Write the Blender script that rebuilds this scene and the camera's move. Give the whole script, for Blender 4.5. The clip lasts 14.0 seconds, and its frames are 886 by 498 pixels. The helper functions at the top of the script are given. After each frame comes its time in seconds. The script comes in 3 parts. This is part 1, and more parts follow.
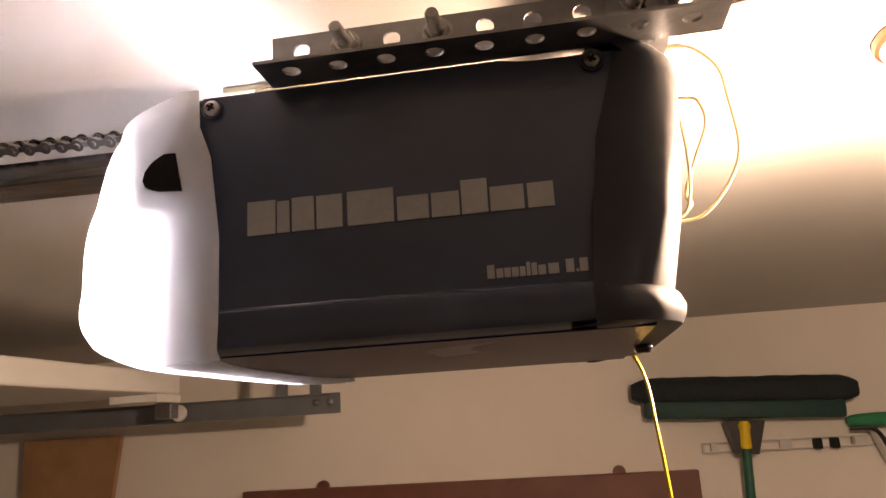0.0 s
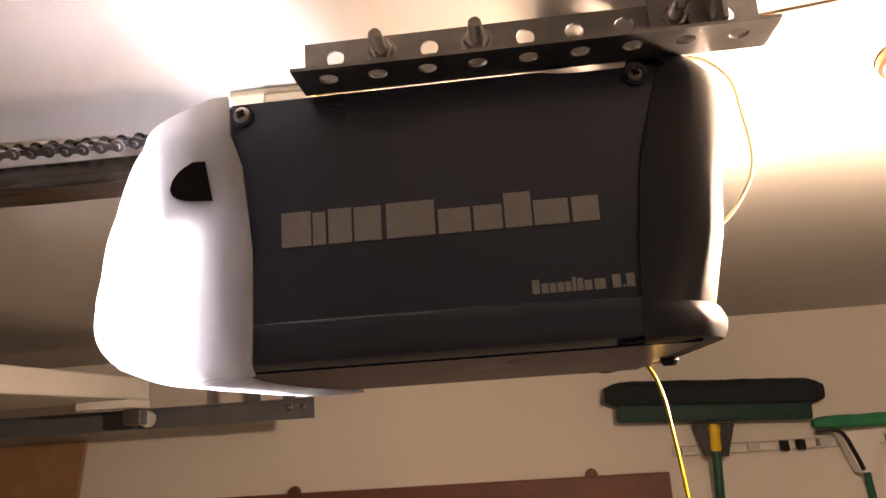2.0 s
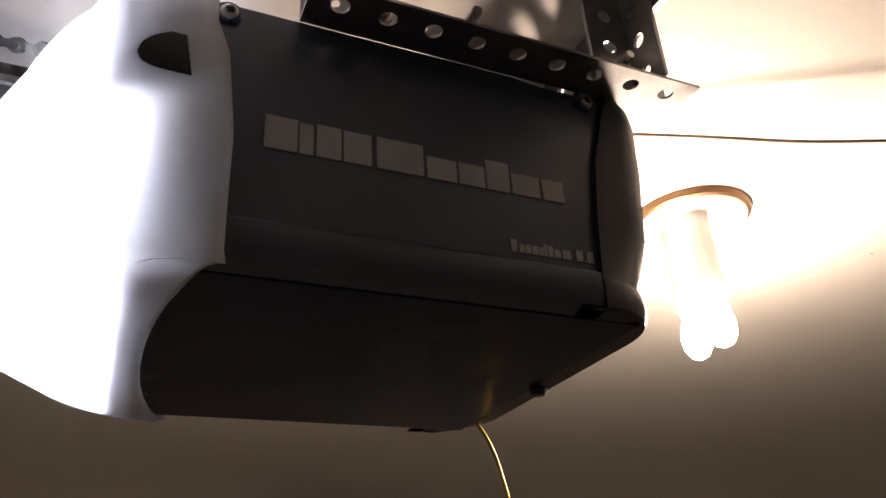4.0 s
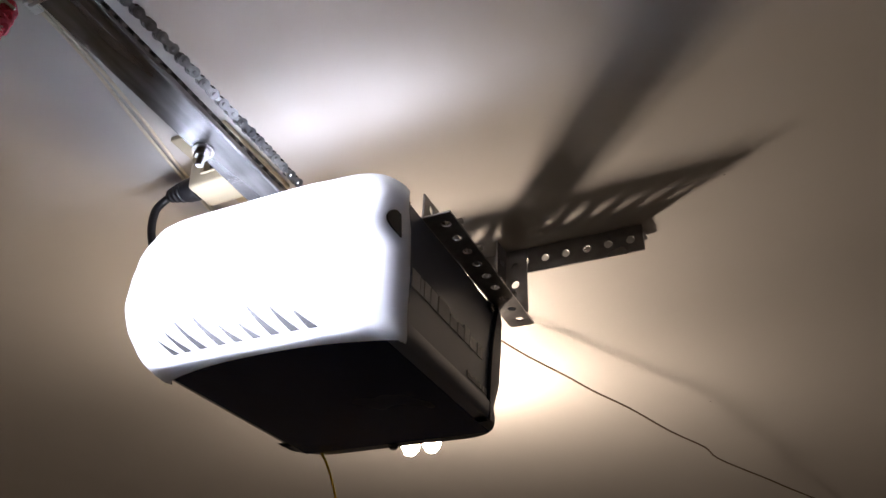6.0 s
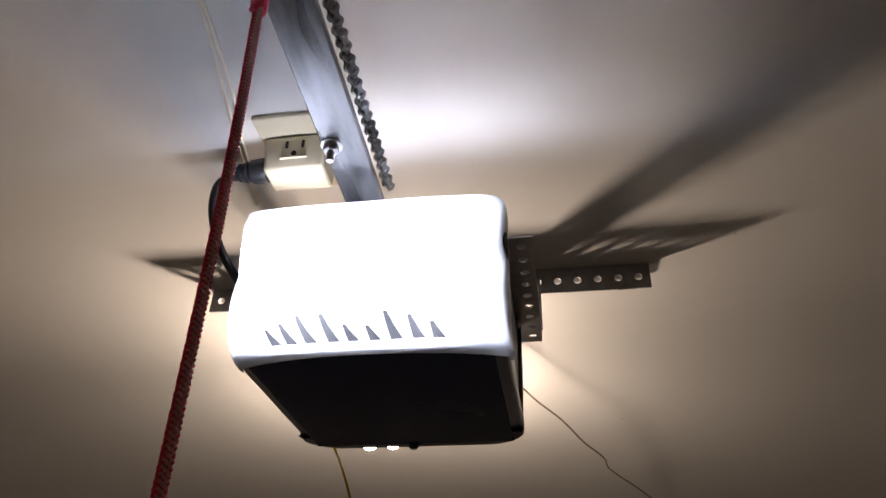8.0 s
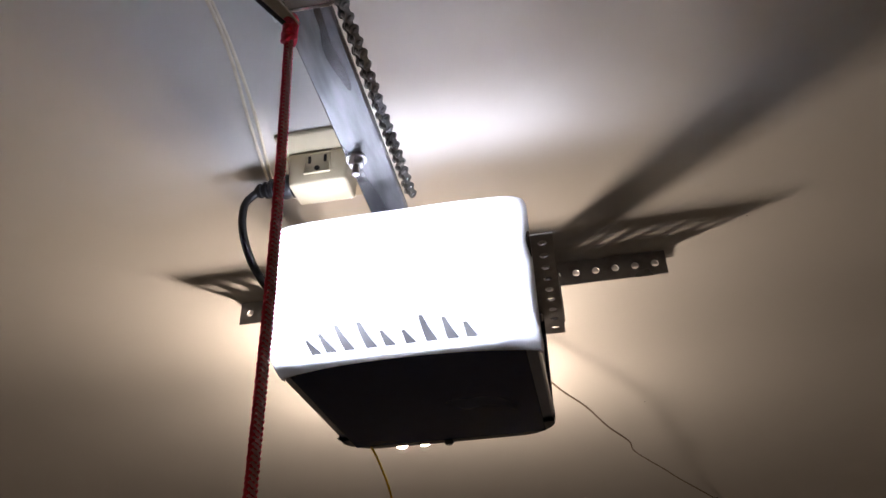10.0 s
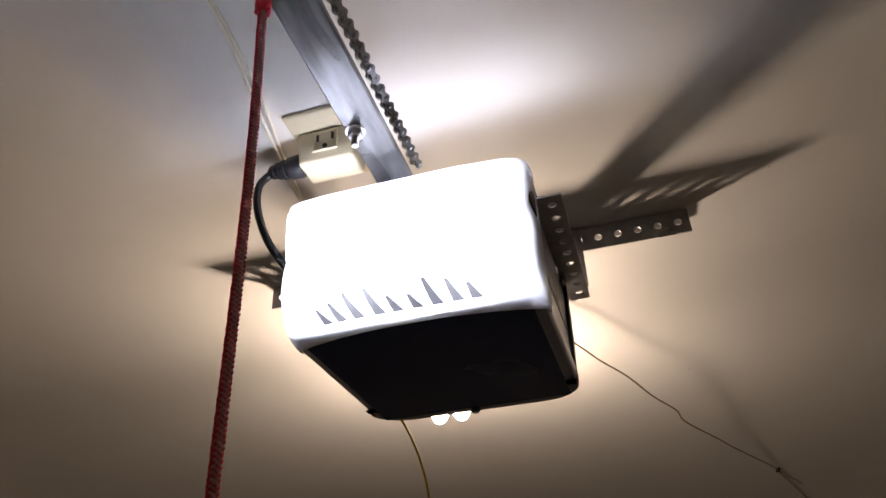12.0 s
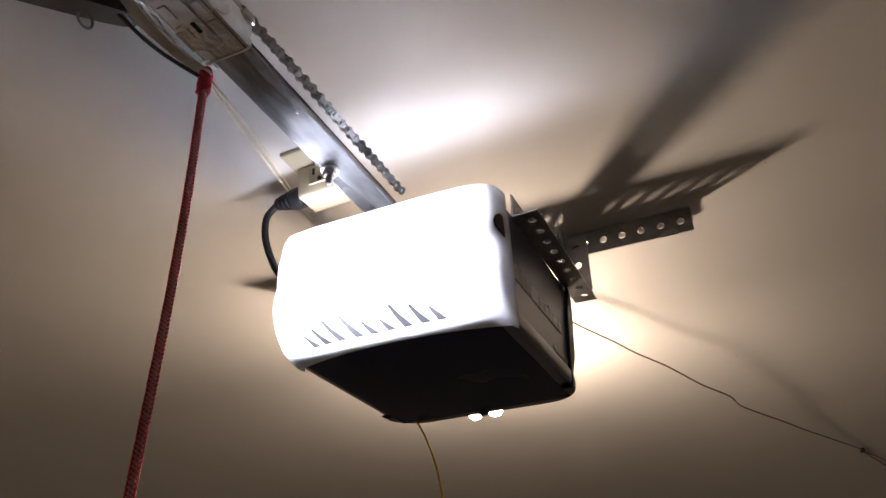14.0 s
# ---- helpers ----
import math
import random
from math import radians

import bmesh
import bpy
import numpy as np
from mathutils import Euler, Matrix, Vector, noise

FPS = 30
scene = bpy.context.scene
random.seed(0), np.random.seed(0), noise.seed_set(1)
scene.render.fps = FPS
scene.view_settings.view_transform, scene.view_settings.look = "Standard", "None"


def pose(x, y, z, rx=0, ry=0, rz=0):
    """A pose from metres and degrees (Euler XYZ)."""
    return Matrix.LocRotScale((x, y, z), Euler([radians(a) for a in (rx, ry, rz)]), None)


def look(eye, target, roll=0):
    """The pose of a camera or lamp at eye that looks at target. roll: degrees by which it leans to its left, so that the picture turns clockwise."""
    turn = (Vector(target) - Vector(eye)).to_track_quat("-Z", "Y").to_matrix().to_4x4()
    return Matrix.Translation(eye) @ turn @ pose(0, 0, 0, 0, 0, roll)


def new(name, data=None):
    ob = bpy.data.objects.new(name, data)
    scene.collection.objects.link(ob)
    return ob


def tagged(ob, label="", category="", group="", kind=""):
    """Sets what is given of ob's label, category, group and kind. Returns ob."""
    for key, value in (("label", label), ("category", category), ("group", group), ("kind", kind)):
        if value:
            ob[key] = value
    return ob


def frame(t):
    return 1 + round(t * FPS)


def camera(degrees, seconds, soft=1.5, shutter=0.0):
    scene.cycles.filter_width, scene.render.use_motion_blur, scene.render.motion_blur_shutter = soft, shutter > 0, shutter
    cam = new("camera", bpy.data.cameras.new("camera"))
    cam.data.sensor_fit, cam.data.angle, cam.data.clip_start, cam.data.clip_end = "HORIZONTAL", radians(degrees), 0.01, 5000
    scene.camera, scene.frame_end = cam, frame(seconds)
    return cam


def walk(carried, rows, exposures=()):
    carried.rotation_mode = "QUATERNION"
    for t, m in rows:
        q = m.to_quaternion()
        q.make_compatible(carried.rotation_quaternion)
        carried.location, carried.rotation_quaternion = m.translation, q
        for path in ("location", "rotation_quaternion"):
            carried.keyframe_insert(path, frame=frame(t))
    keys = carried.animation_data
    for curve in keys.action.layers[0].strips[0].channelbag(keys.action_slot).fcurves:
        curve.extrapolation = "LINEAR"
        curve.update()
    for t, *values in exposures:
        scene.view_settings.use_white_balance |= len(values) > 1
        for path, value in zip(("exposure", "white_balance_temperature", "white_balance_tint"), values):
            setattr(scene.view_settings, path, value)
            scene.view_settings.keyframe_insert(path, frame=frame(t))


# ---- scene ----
cam = camera(61.2, 14.0)
EXPOSURES = [(0, 1.83, 7250, 31), (2.7, 1.73, 7250, 31), (3.6, 1.15, 6500, 26), (4.8, 0.35, 6150, 21), (6.5, 0.66, 6000, 21), (8.2, 0.72, 5950, 21), (10.3, 0.8, 6050, 21), (14, 0.93, 6200, 22)]
PATH = [
    (0, (0.126, -0.361, 2.168), (-0.163, 1.566, 2.618), -3.5),
    (0.5, (0.129, -0.364, 2.171), (-0.152, 1.564, 2.624), -3.7),
    (1, (0.117, -0.362, 2.173), (-0.142, 1.568, 2.628), -3.7),
    (1.5, (0.1, -0.369, 2.176), (-0.133, 1.565, 2.628), -3.7),
    (2, (0.086, -0.361, 2.178), (-0.102, 1.579, 2.626), -3.8),
    (2.5, (0.078, -0.348, 2.173), (-0.034, 1.596, 2.632), -3.9),
    (2.7, (0.074, -0.345, 2.173), (0.001, 1.597, 2.644), -4.1),
    (4.8, (-0.302, -0.262, 2.003), (0.876, 0.92, 3.105), -2.9),
    (5, (-0.369, -0.291, 1.995), (0.887, 0.844, 3.062), -1.0),
    (5.5, (-0.457, -0.332, 1.938), (0.909, 0.628, 3.039), 3.2),
    (6, (-0.523, -0.277, 1.933), (0.964, 0.471, 3.042), 2.9),
    (6.5, (-0.554, -0.162, 1.932), (1.015, 0.38, 3.046), 1.9),
    (7, (-0.548, -0.101, 1.934), (1.06, 0.307, 3.051), 1.9),
    (7.5, (-0.599, -0.064, 1.933), (1.034, 0.268, 3.04), 2.0),
    (8, (-0.643, -0.045, 1.928), (1.006, 0.238, 3.023), 1.6),
    (10.5, (-0.673, -0.025, 1.914), (0.976, 0.289, 3.003), -2.8),
    (11, (-0.651, -0.018, 1.901), (0.989, 0.312, 2.997), -3.4),
    (11.5, (-0.662, -0.039, 1.886), (0.981, 0.351, 2.958), -2.7),
    (12, (-0.654, -0.076, 1.894), (0.974, 0.376, 2.963), -2.6),
    (12.5, (-0.652, -0.148, 1.914), (0.935, 0.433, 2.983), -1.4),
    (13, (-0.665, -0.192, 1.906), (0.91, 0.454, 2.956), -1.2),
    (13.5, (-0.672, -0.211, 1.905), (0.868, 0.513, 2.956), -0.6),
    (14, (-0.671, -0.222, 1.902), (0.884, 0.509, 2.926), -0.8),
]
walk(cam, [(t, look(eye, target, roll)) for t, eye, target, roll in PATH], EXPOSURES)

# ---- world and light ----
world = bpy.data.worlds.new("night")
scene.world = world
world.use_nodes = True
world.node_tree.nodes["Background"].inputs[0].default_value = (0.02, 0.025, 0.035, 1)
world.node_tree.nodes["Background"].inputs[1].default_value = 0.3

CEIL = 2.445
WALL_Y = 2.09


# ---- materials ----
def mat(name, color, rough=0.5, metal=0.0, vary=0.12, scale=30.0, bump=0.0, bump_scale=200.0, rough_vary=0.1,
        coat=0.0, per_object=0.0, stretch=1.0, spec=0.5):
    m = bpy.data.materials.new(name)
    m.use_nodes = True
    nt = m.node_tree
    b = nt.nodes["Principled BSDF"]
    b.inputs["Metallic"].default_value = metal
    b.inputs["Coat Weight"].default_value = coat
    tc = nt.nodes.new("ShaderNodeTexCoord")
    n1 = nt.nodes.new("ShaderNodeTexNoise")
    n1.inputs["Scale"].default_value = scale
    n1.inputs["Detail"].default_value = 6
    n2 = nt.nodes.new("ShaderNodeTexNoise")
    n2.inputs["Scale"].default_value = scale * 0.13
    n2.inputs["Detail"].default_value = 3
    b.inputs["Specular IOR Level"].default_value = spec
    mp = nt.nodes.new("ShaderNodeMapping")
    mp.inputs["Scale"].default_value = (1 / stretch, 1, 1)
    nt.links.new(tc.outputs["Object"], mp.inputs["Vector"])
    nt.links.new(mp.outputs[0], n1.inputs["Vector"])
    nt.links.new(mp.outputs[0], n2.inputs["Vector"])
    mixn = nt.nodes.new("ShaderNodeMath")
    mixn.operation = "ADD"
    nt.links.new(n1.outputs["Fac"], mixn.inputs[0])
    nt.links.new(n2.outputs["Fac"], mixn.inputs[1])
    ramp = nt.nodes.new("ShaderNodeMapRange")
    ramp.inputs["From Min"].default_value = 0.6
    ramp.inputs["From Max"].default_value = 1.4
    ramp.inputs["To Min"].default_value = 1 - vary
    ramp.inputs["To Max"].default_value = 1 + vary
    nt.links.new(mixn.outputs[0], ramp.inputs["Value"])
    mul = nt.nodes.new("ShaderNodeVectorMath")
    mul.operation = "SCALE"
    mul.inputs[0].default_value = color
    nt.links.new(ramp.outputs[0], mul.inputs["Scale"])
    last = mul.outputs[0]
    if per_object:
        info = nt.nodes.new("ShaderNodeObjectInfo")
        r2 = nt.nodes.new("ShaderNodeMapRange")
        r2.inputs["To Min"].default_value = 1 - per_object
        r2.inputs["To Max"].default_value = 1 + per_object
        nt.links.new(info.outputs["Random"], r2.inputs["Value"])
        mul2 = nt.nodes.new("ShaderNodeVectorMath")
        mul2.operation = "SCALE"
        nt.links.new(last, mul2.inputs[0])
        nt.links.new(r2.outputs[0], mul2.inputs["Scale"])
        last = mul2.outputs[0]
    nt.links.new(last, b.inputs["Base Color"])
    rr = nt.nodes.new("ShaderNodeMapRange")
    rr.inputs["From Min"].default_value = 0.3
    rr.inputs["From Max"].default_value = 0.7
    rr.inputs["To Min"].default_value = max(0.03, rough - rough_vary)
    rr.inputs["To Max"].default_value = min(1.0, rough + rough_vary)
    nt.links.new(n2.outputs["Fac"], rr.inputs["Value"])
    nt.links.new(rr.outputs[0], b.inputs["Roughness"])
    if bump:
        n3 = nt.nodes.new("ShaderNodeTexNoise")
        n3.inputs["Scale"].default_value = bump_scale
        n3.inputs["Detail"].default_value = 4
        nt.links.new(tc.outputs["Object"], n3.inputs["Vector"])
        bp = nt.nodes.new("ShaderNodeBump")
        bp.inputs["Strength"].default_value = bump
        bp.inputs["Distance"].default_value = 0.002
        nt.links.new(n3.outputs["Fac"], bp.inputs["Height"])
        nt.links.new(bp.outputs[0], b.inputs["Normal"])
    return m


def glow(name, color, strength):
    m = bpy.data.materials.new(name)
    m.use_nodes = True
    b = m.node_tree.nodes["Principled BSDF"]
    b.inputs["Base Color"].default_value = (0.9, 0.9, 0.88, 1)
    b.inputs["Emission Color"].default_value = (*color, 1)
    b.inputs["Emission Strength"].default_value = strength
    return m


def diffuser(name, color, through_share):
    """Moulded plastic or nylon that lets part of the light pass."""
    m = bpy.data.materials.new(name)
    m.use_nodes = True
    nt = m.node_tree
    b = nt.nodes["Principled BSDF"]
    b.inputs["Base Color"].default_value = (*color, 1)
    b.inputs["Roughness"].default_value = 0.35
    tr = nt.nodes.new("ShaderNodeBsdfTranslucent")
    tr.inputs["Color"].default_value = (*color, 1)
    mx = nt.nodes.new("ShaderNodeMixShader")
    mx.inputs[0].default_value = through_share
    nt.links.new(b.outputs[0], mx.inputs[1])
    nt.links.new(tr.outputs[0], mx.inputs[2])
    nt.links.new(mx.outputs[0], nt.nodes["Material Output"].inputs["Surface"])
    return m


M_CEIL = mat("ceiling paint", (0.60, 0.58, 0.555), 0.75, vary=0.03, scale=6, bump=0.12, bump_scale=90)


def speckled(m, scale, size, tone):
    """Sparse small dark nicks in a painted surface."""
    nt = m.node_tree
    b = nt.nodes["Principled BSDF"]
    old = b.inputs["Base Color"].links[0].from_socket
    tc = nt.nodes.new("ShaderNodeTexCoord")
    vo = nt.nodes.new("ShaderNodeTexVoronoi")
    vo.inputs["Scale"].default_value = scale
    nt.links.new(tc.outputs["Object"], vo.inputs["Vector"])
    mr = nt.nodes.new("ShaderNodeMapRange")
    mr.inputs["From Min"].default_value = size * 0.6
    mr.inputs["From Max"].default_value = size
    mr.inputs["To Min"].default_value = tone
    mr.inputs["To Max"].default_value = 1.0
    nt.links.new(vo.outputs["Distance"], mr.inputs["Value"])
    mul = nt.nodes.new("ShaderNodeVectorMath")
    mul.operation = "SCALE"
    nt.links.new(old, mul.inputs[0])
    nt.links.new(mr.outputs[0], mul.inputs["Scale"])
    nt.links.new(mul.outputs[0], b.inputs["Base Color"])


speckled(M_CEIL, 7.0, 0.016, 0.35)
M_WALL = mat("wall paint", (0.86, 0.81, 0.75), 0.8, vary=0.05, scale=3, bump=0.15, bump_scale=60)
M_FLOOR = mat("concrete", (0.4, 0.39, 0.37), 0.8, vary=0.2, scale=8, bump=0.3, bump_scale=40)
M_PANEL = mat("charcoal painted steel", (0.034, 0.052, 0.108), 0.31, vary=0.08, scale=60, bump=0.05, bump_scale=900, rough_vary=0.015, spec=0.85)
M_CAP = mat("black textured plastic", (0.020, 0.025, 0.040), 0.42, vary=0.12, scale=80, bump=0.22, bump_scale=2200, spec=0.4)
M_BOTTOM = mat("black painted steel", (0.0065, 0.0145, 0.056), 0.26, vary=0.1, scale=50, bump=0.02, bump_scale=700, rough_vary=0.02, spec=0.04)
M_LENS = diffuser("white lens plastic", (0.94, 0.95, 0.965), 0.62)
M_EYE = mat("dark smoked plastic", (0.006, 0.007, 0.012), 0.25, vary=0.05)
M_LOGO = mat("silver grey print", (0.43, 0.44, 0.47), 0.5, vary=0.1, scale=300)
M_SCREW = mat("zinc screw", (0.5, 0.49, 0.48), 0.32, 1.0, vary=0.25, scale=200)
M_GALV = mat("galvanised steel", (0.36, 0.36, 0.37), 0.42, 1.0, vary=0.22, scale=90, bump=0.1, bump_scale=400, rough_vary=0.15)
M_RAIL = mat("painted rail steel", (0.20, 0.20, 0.205), 0.30, 1.0, vary=0.6, scale=90, bump=0.06, bump_scale=250, rough_vary=0.2, stretch=6.0)
M_CHAIN = mat("oiled chain steel", (0.29, 0.29, 0.29), 0.30, 1.0, vary=0.3, scale=150, per_object=0.3)
M_TROL = mat("worn trolley steel", (0.72, 0.72, 0.73), 0.33, 1.0, vary=0.4, scale=45, bump=0.2, bump_scale=200, rough_vary=0.2)
M_ZINC = mat("dull zinc plate", (0.62, 0.61, 0.59), 0.5, 0.0, vary=0.15, scale=60, bump=0.1, bump_scale=300)
M_LEVER = mat("bright zinc lever plate", (0.84, 0.84, 0.82), 0.4, 0.0, vary=0.15, scale=60, bump=0.1, bump_scale=300)
M_LOOP = mat("tan aged wire", (0.50, 0.40, 0.22), 0.5, vary=0.1, scale=60)
M_LINER = mat("dark grey liner", (0.022, 0.022, 0.024), 0.5, vary=0.1, scale=60)
M_BLACK = mat("black rubber", (0.012, 0.012, 0.014), 0.45, vary=0.15, scale=100)
M_CREAM = mat("aged ivory plastic", (0.50, 0.44, 0.31), 0.4, vary=0.06, scale=40)
M_DARK = mat("dark slot", (0.01, 0.01, 0.01), 0.8)
M_BELL = mat("cream wire", (0.68, 0.62, 0.5), 0.5, vary=0.1, scale=60)
M_WIRE = mat("brown bell wire", (0.16, 0.11, 0.07), 0.55, vary=0.2, scale=60)
M_YELLOW = mat("yellow wire", (0.85, 0.58, 0.02), 0.4, vary=0.05, scale=60)
M_ROPE = diffuser("red nylon rope", (0.95, 0.19, 0.29), 0.62)
M_ROPE2 = diffuser("pale nylon rope fleck", (0.97, 0.75, 0.78), 0.62)
M_BRONZE = mat("bronze lamp base", (0.16, 0.09, 0.045), 0.4, 0.8, vary=0.2, scale=60)
M_WHITE = mat("white enamel", (0.86, 0.85, 0.83), 0.45, vary=0.06, scale=10)
M_BRIS = mat("black green bristle", (0.010, 0.018, 0.024), 0.8, vary=0.4, scale=60, bump=0.8, bump_scale=250)
M_BLOCK = mat("dark green brush block", (0.008, 0.050, 0.045), 0.6, vary=0.3, scale=60, bump=0.5, bump_scale=250)
M_GREEN = mat("green painted metal", (0.01, 0.11, 0.07), 0.4, vary=0.1, scale=30)
M_BRISG = mat("green bristle", (0.02, 0.26, 0.12), 0.8, vary=0.3, scale=80, bump=0.8, bump_scale=250)
M_BROWN = mat("brown stained wood", (0.17, 0.065, 0.045), 0.5, vary=0.25, scale=12, bump=0.1, bump_scale=60)
M_TAN = mat("tan plywood", (0.38, 0.22, 0.11), 0.6, vary=0.25, scale=14, bump=0.1, bump_scale=60)
M_TRACK = mat("track steel", (0.17, 0.18, 0.20), 0.45, 0.3, vary=0.2, scale=12)
G_COOL = glow("cool lamp glass", (0.91, 0.955, 1.0), 26.0)
G_WARM = glow("warm lamp glass", (1.0, 0.80, 0.545), 500.0)


# ---- building helpers ----
def part(name, bm, material, parent=None, label="", smooth=False, crease=40):
    me = bpy.data.meshes.new(name)
    bmesh.ops.recalc_face_normals(bm, faces=bm.faces)
    bm.to_mesh(me)
    bm.free()
    me.materials.append(material)
    if smooth:
        me.polygons.foreach_set("use_smooth", [True] * len(me.polygons))
        me.set_sharp_from_angle(angle=radians(crease))
    ob = new(name, me)
    if parent:
        ob.parent = parent
    if label:
        ob["label"] = label
    return ob


def thing(name, label, category, group="", kind="", at=(0, 0, 0)):
    ob = new(name)
    ob.empty_display_size = 0.02
    ob.location = at
    return tagged(ob, label, category, group, kind)


def box(bm, x0, x1, y0, y1, z0, z1, bevel=0.0, segs=2):
    r = bmesh.ops.create_cube(bm, size=1)
    vs = r["verts"]
    for v in vs:
        v.co = Vector(((x0 + x1) / 2 + v.co.x * (x1 - x0), (y0 + y1) / 2 + v.co.y * (y1 - y0), (z0 + z1) / 2 + v.co.z * (z1 - z0)))
    if bevel:
        es = list({e for v in vs for e in v.link_edges})
        bmesh.ops.bevel(bm, geom=es, offset=bevel, segments=segs, affect="EDGES", profile=0.5)
    return vs


def boxed(x0, x1, y0, y1, z0, z1, bevel=0.0, segs=2):
    bm = bmesh.new()
    box(bm, x0, x1, y0, y1, z0, z1, bevel, segs)
    return bm


def turned(bm, rings, m=None, segs=20):
    """A turned body along z: rings of (radius, z); closed at both ends."""
    m = m or Matrix()
    loops = []
    for r, z in rings:
        loops.append([bm.verts.new(m @ Vector((r * math.cos(2 * math.pi * k / segs), r * math.sin(2 * math.pi * k / segs), z))) for k in range(segs)])
    for a, b in zip(loops, loops[1:]):
        for k in range(segs):
            bm.faces.new((a[k], a[(k + 1) % segs], b[(k + 1) % segs], b[k]))
    bm.faces.new(loops[0][::-1])
    bm.faces.new(loops[-1])


def smooth_path(points, steps=8):
    """Catmull-Rom through the points."""
    ps = [Vector(p) for p in points]
    ps = [ps[0] * 2 - ps[1]] + ps + [ps[-1] * 2 - ps[-2]]
    out = []
    for i in range(1, len(ps) - 2):
        a, b, c, d = ps[i - 1], ps[i], ps[i + 1], ps[i + 2]
        for s in range(steps):
            t = s / steps
            out.append(0.5 * (2 * b + (c - a) * t + (2 * a - 5 * b + 4 * c - d) * t * t + (3 * b - a - 3 * c + d) * t ** 3))
    out.append(ps[-2])
    return out


def tube(bm, path, r, segs=10):
    """A round tube along a path; r is a number or a function of 0..1."""
    loops = []
    up = Vector((0.31, 0.52, 0.79))
    for i, p in enumerate(path):
        d = (path[min(i + 1, len(path) - 1)] - path[max(i - 1, 0)]).normalized()
        a = (up - d * up.dot(d)).normalized()
        up = a
        b = d.cross(a)
        rr = r(i / (len(path) - 1)) if callable(r) else r
        loops.append([bm.verts.new(p + (a * math.cos(2 * math.pi * k / segs) + b * math.sin(2 * math.pi * k / segs)) * rr) for k in range(segs)])
    for a, b in zip(loops, loops[1:]):
        for k in range(segs):
            bm.faces.new((a[k], a[(k + 1) % segs], b[(k + 1) % segs], b[k]))
    bm.faces.new(loops[0][::-1])
    bm.faces.new(loops[-1])


def wire(name, points, r, material, parent=None, label="", steps=8, segs=8):
    bm = bmesh.new()
    tube(bm, smooth_path(points, steps), r, segs)
    return part(name, bm, material, parent, label, smooth=True)


PITCH = 0.0254


def strip(bm, m, cells, width, thick=0.0025, hole=0.0049, ends=(0.0, 0.0), off=0.0):
    """A punched steel strip along local x, a hole in the middle of each cell; m places it."""
    per = 4
    top, bot = thick / 2, -thick / 2

    def rect_points(x0, x1, y0, y1):
        pts = []
        for (ax, ay), (bx, by) in (((x1, y0), (x1, y1)), ((x1, y1), (x0, y1)), ((x0, y1), (x0, y0)), ((x0, y0), (x1, y0))):
            for k in range(per):
                pts.append((ax + (bx - ax) * k / per, ay + (by - ay) * k / per))
        return pts

    def V(x, y, z):
        return bm.verts.new(m @ Vector((x, y, z)))

    for c in range(cells):
        cx = c * PITCH
        x0, x1 = cx - PITCH / 2, cx + PITCH / 2
        if c == 0:
            x0 -= ends[0]
        if c == cells - 1:
            x1 += ends[1]
        pts = rect_points(x0, x1, -width / 2, width / 2)
        n = len(pts)
        rad = [Vector((px - cx, py - off)).normalized() for px, py in pts]
        ot = [V(px, py, top) for px, py in pts]
        ob = [V(px, py, bot) for px, py in pts]
        it = [V(cx + d.x * hole, off + d.y * hole, top) for d in rad]
        ib = [V(cx + d.x * hole, off + d.y * hole, bot) for d in rad]
        for k in range(n):
            j = (k + 1) % n
            bm.faces.new((ot[k], ot[j], it[j], it[k]))
            bm.faces.new((ob[j], ob[k], ib[k], ib[j]))
            bm.faces.new((it[k], it[j], ib[j], ib[k]))
            side = k // per
            if side in (1, 3) or (side == 0 and c == cells - 1) or (side == 2 and c == 0):
                bm.faces.new((ot[j], ot[k], ob[k], ob[j]))


def hex_nut(bm, m, across=0.0127, height=0.006):
    turned(bm, [(across * 0.52, 0), (across * 0.57, 0.0008), (across * 0.57, height - 0.0008), (across * 0.5, height)], m, 6)


def bolt_shank(bm, m, r=0.0039, length=0.022):
    rings = []
    n = int(length / 0.0016)
    for k in range(n):
        rings += [(r, k * 0.0016), (r * 0.84, k * 0.0016 + 0.0008)]
    rings += [(r * 0.95, n * 0.0016), (r * 0.75, n * 0.0016 + 0.0008)]
    turned(bm, rings, m, 14)


# ---- the garage shell ----
def slab(name, x0, x1, y0, y1, z0, z1, material, label, category):
    ob = part(name, boxed(x0, x1, y0, y1, z0, z1), material)
    return tagged(ob, label, category, kind="structure")


slab("ceiling", -5.4, 3.6, -2.9, WALL_Y + 0.15, CEIL, CEIL + 0.12, M_CEIL, "smooth off-white painted garage ceiling", "ceiling")
slab("wall_north", -5.4, 3.6, WALL_Y, WALL_Y + 0.15, 0, CEIL - 0.001, M_WALL, "plain beige painted garage wall", "wall")
slab("wall_south", -5.4, 3.6, -2.9, -2.75, 0, CEIL - 0.001, M_WALL, "plain beige painted garage wall", "wall")
slab("wall_east", 3.45, 3.6, -2.75, WALL_Y, 0, CEIL - 0.001, M_WALL, "plain beige painted garage wall", "wall")
slab("wall_west", -5.4, -5.25, -2.75, WALL_Y, 0, CEIL - 0.001, M_WALL, "plain beige painted garage wall", "wall")
slab("floor", -5.4, 3.6, -2.9, WALL_Y + 0.15, -0.12, 0, M_FLOOR, "grey bare concrete garage floor", "floor")

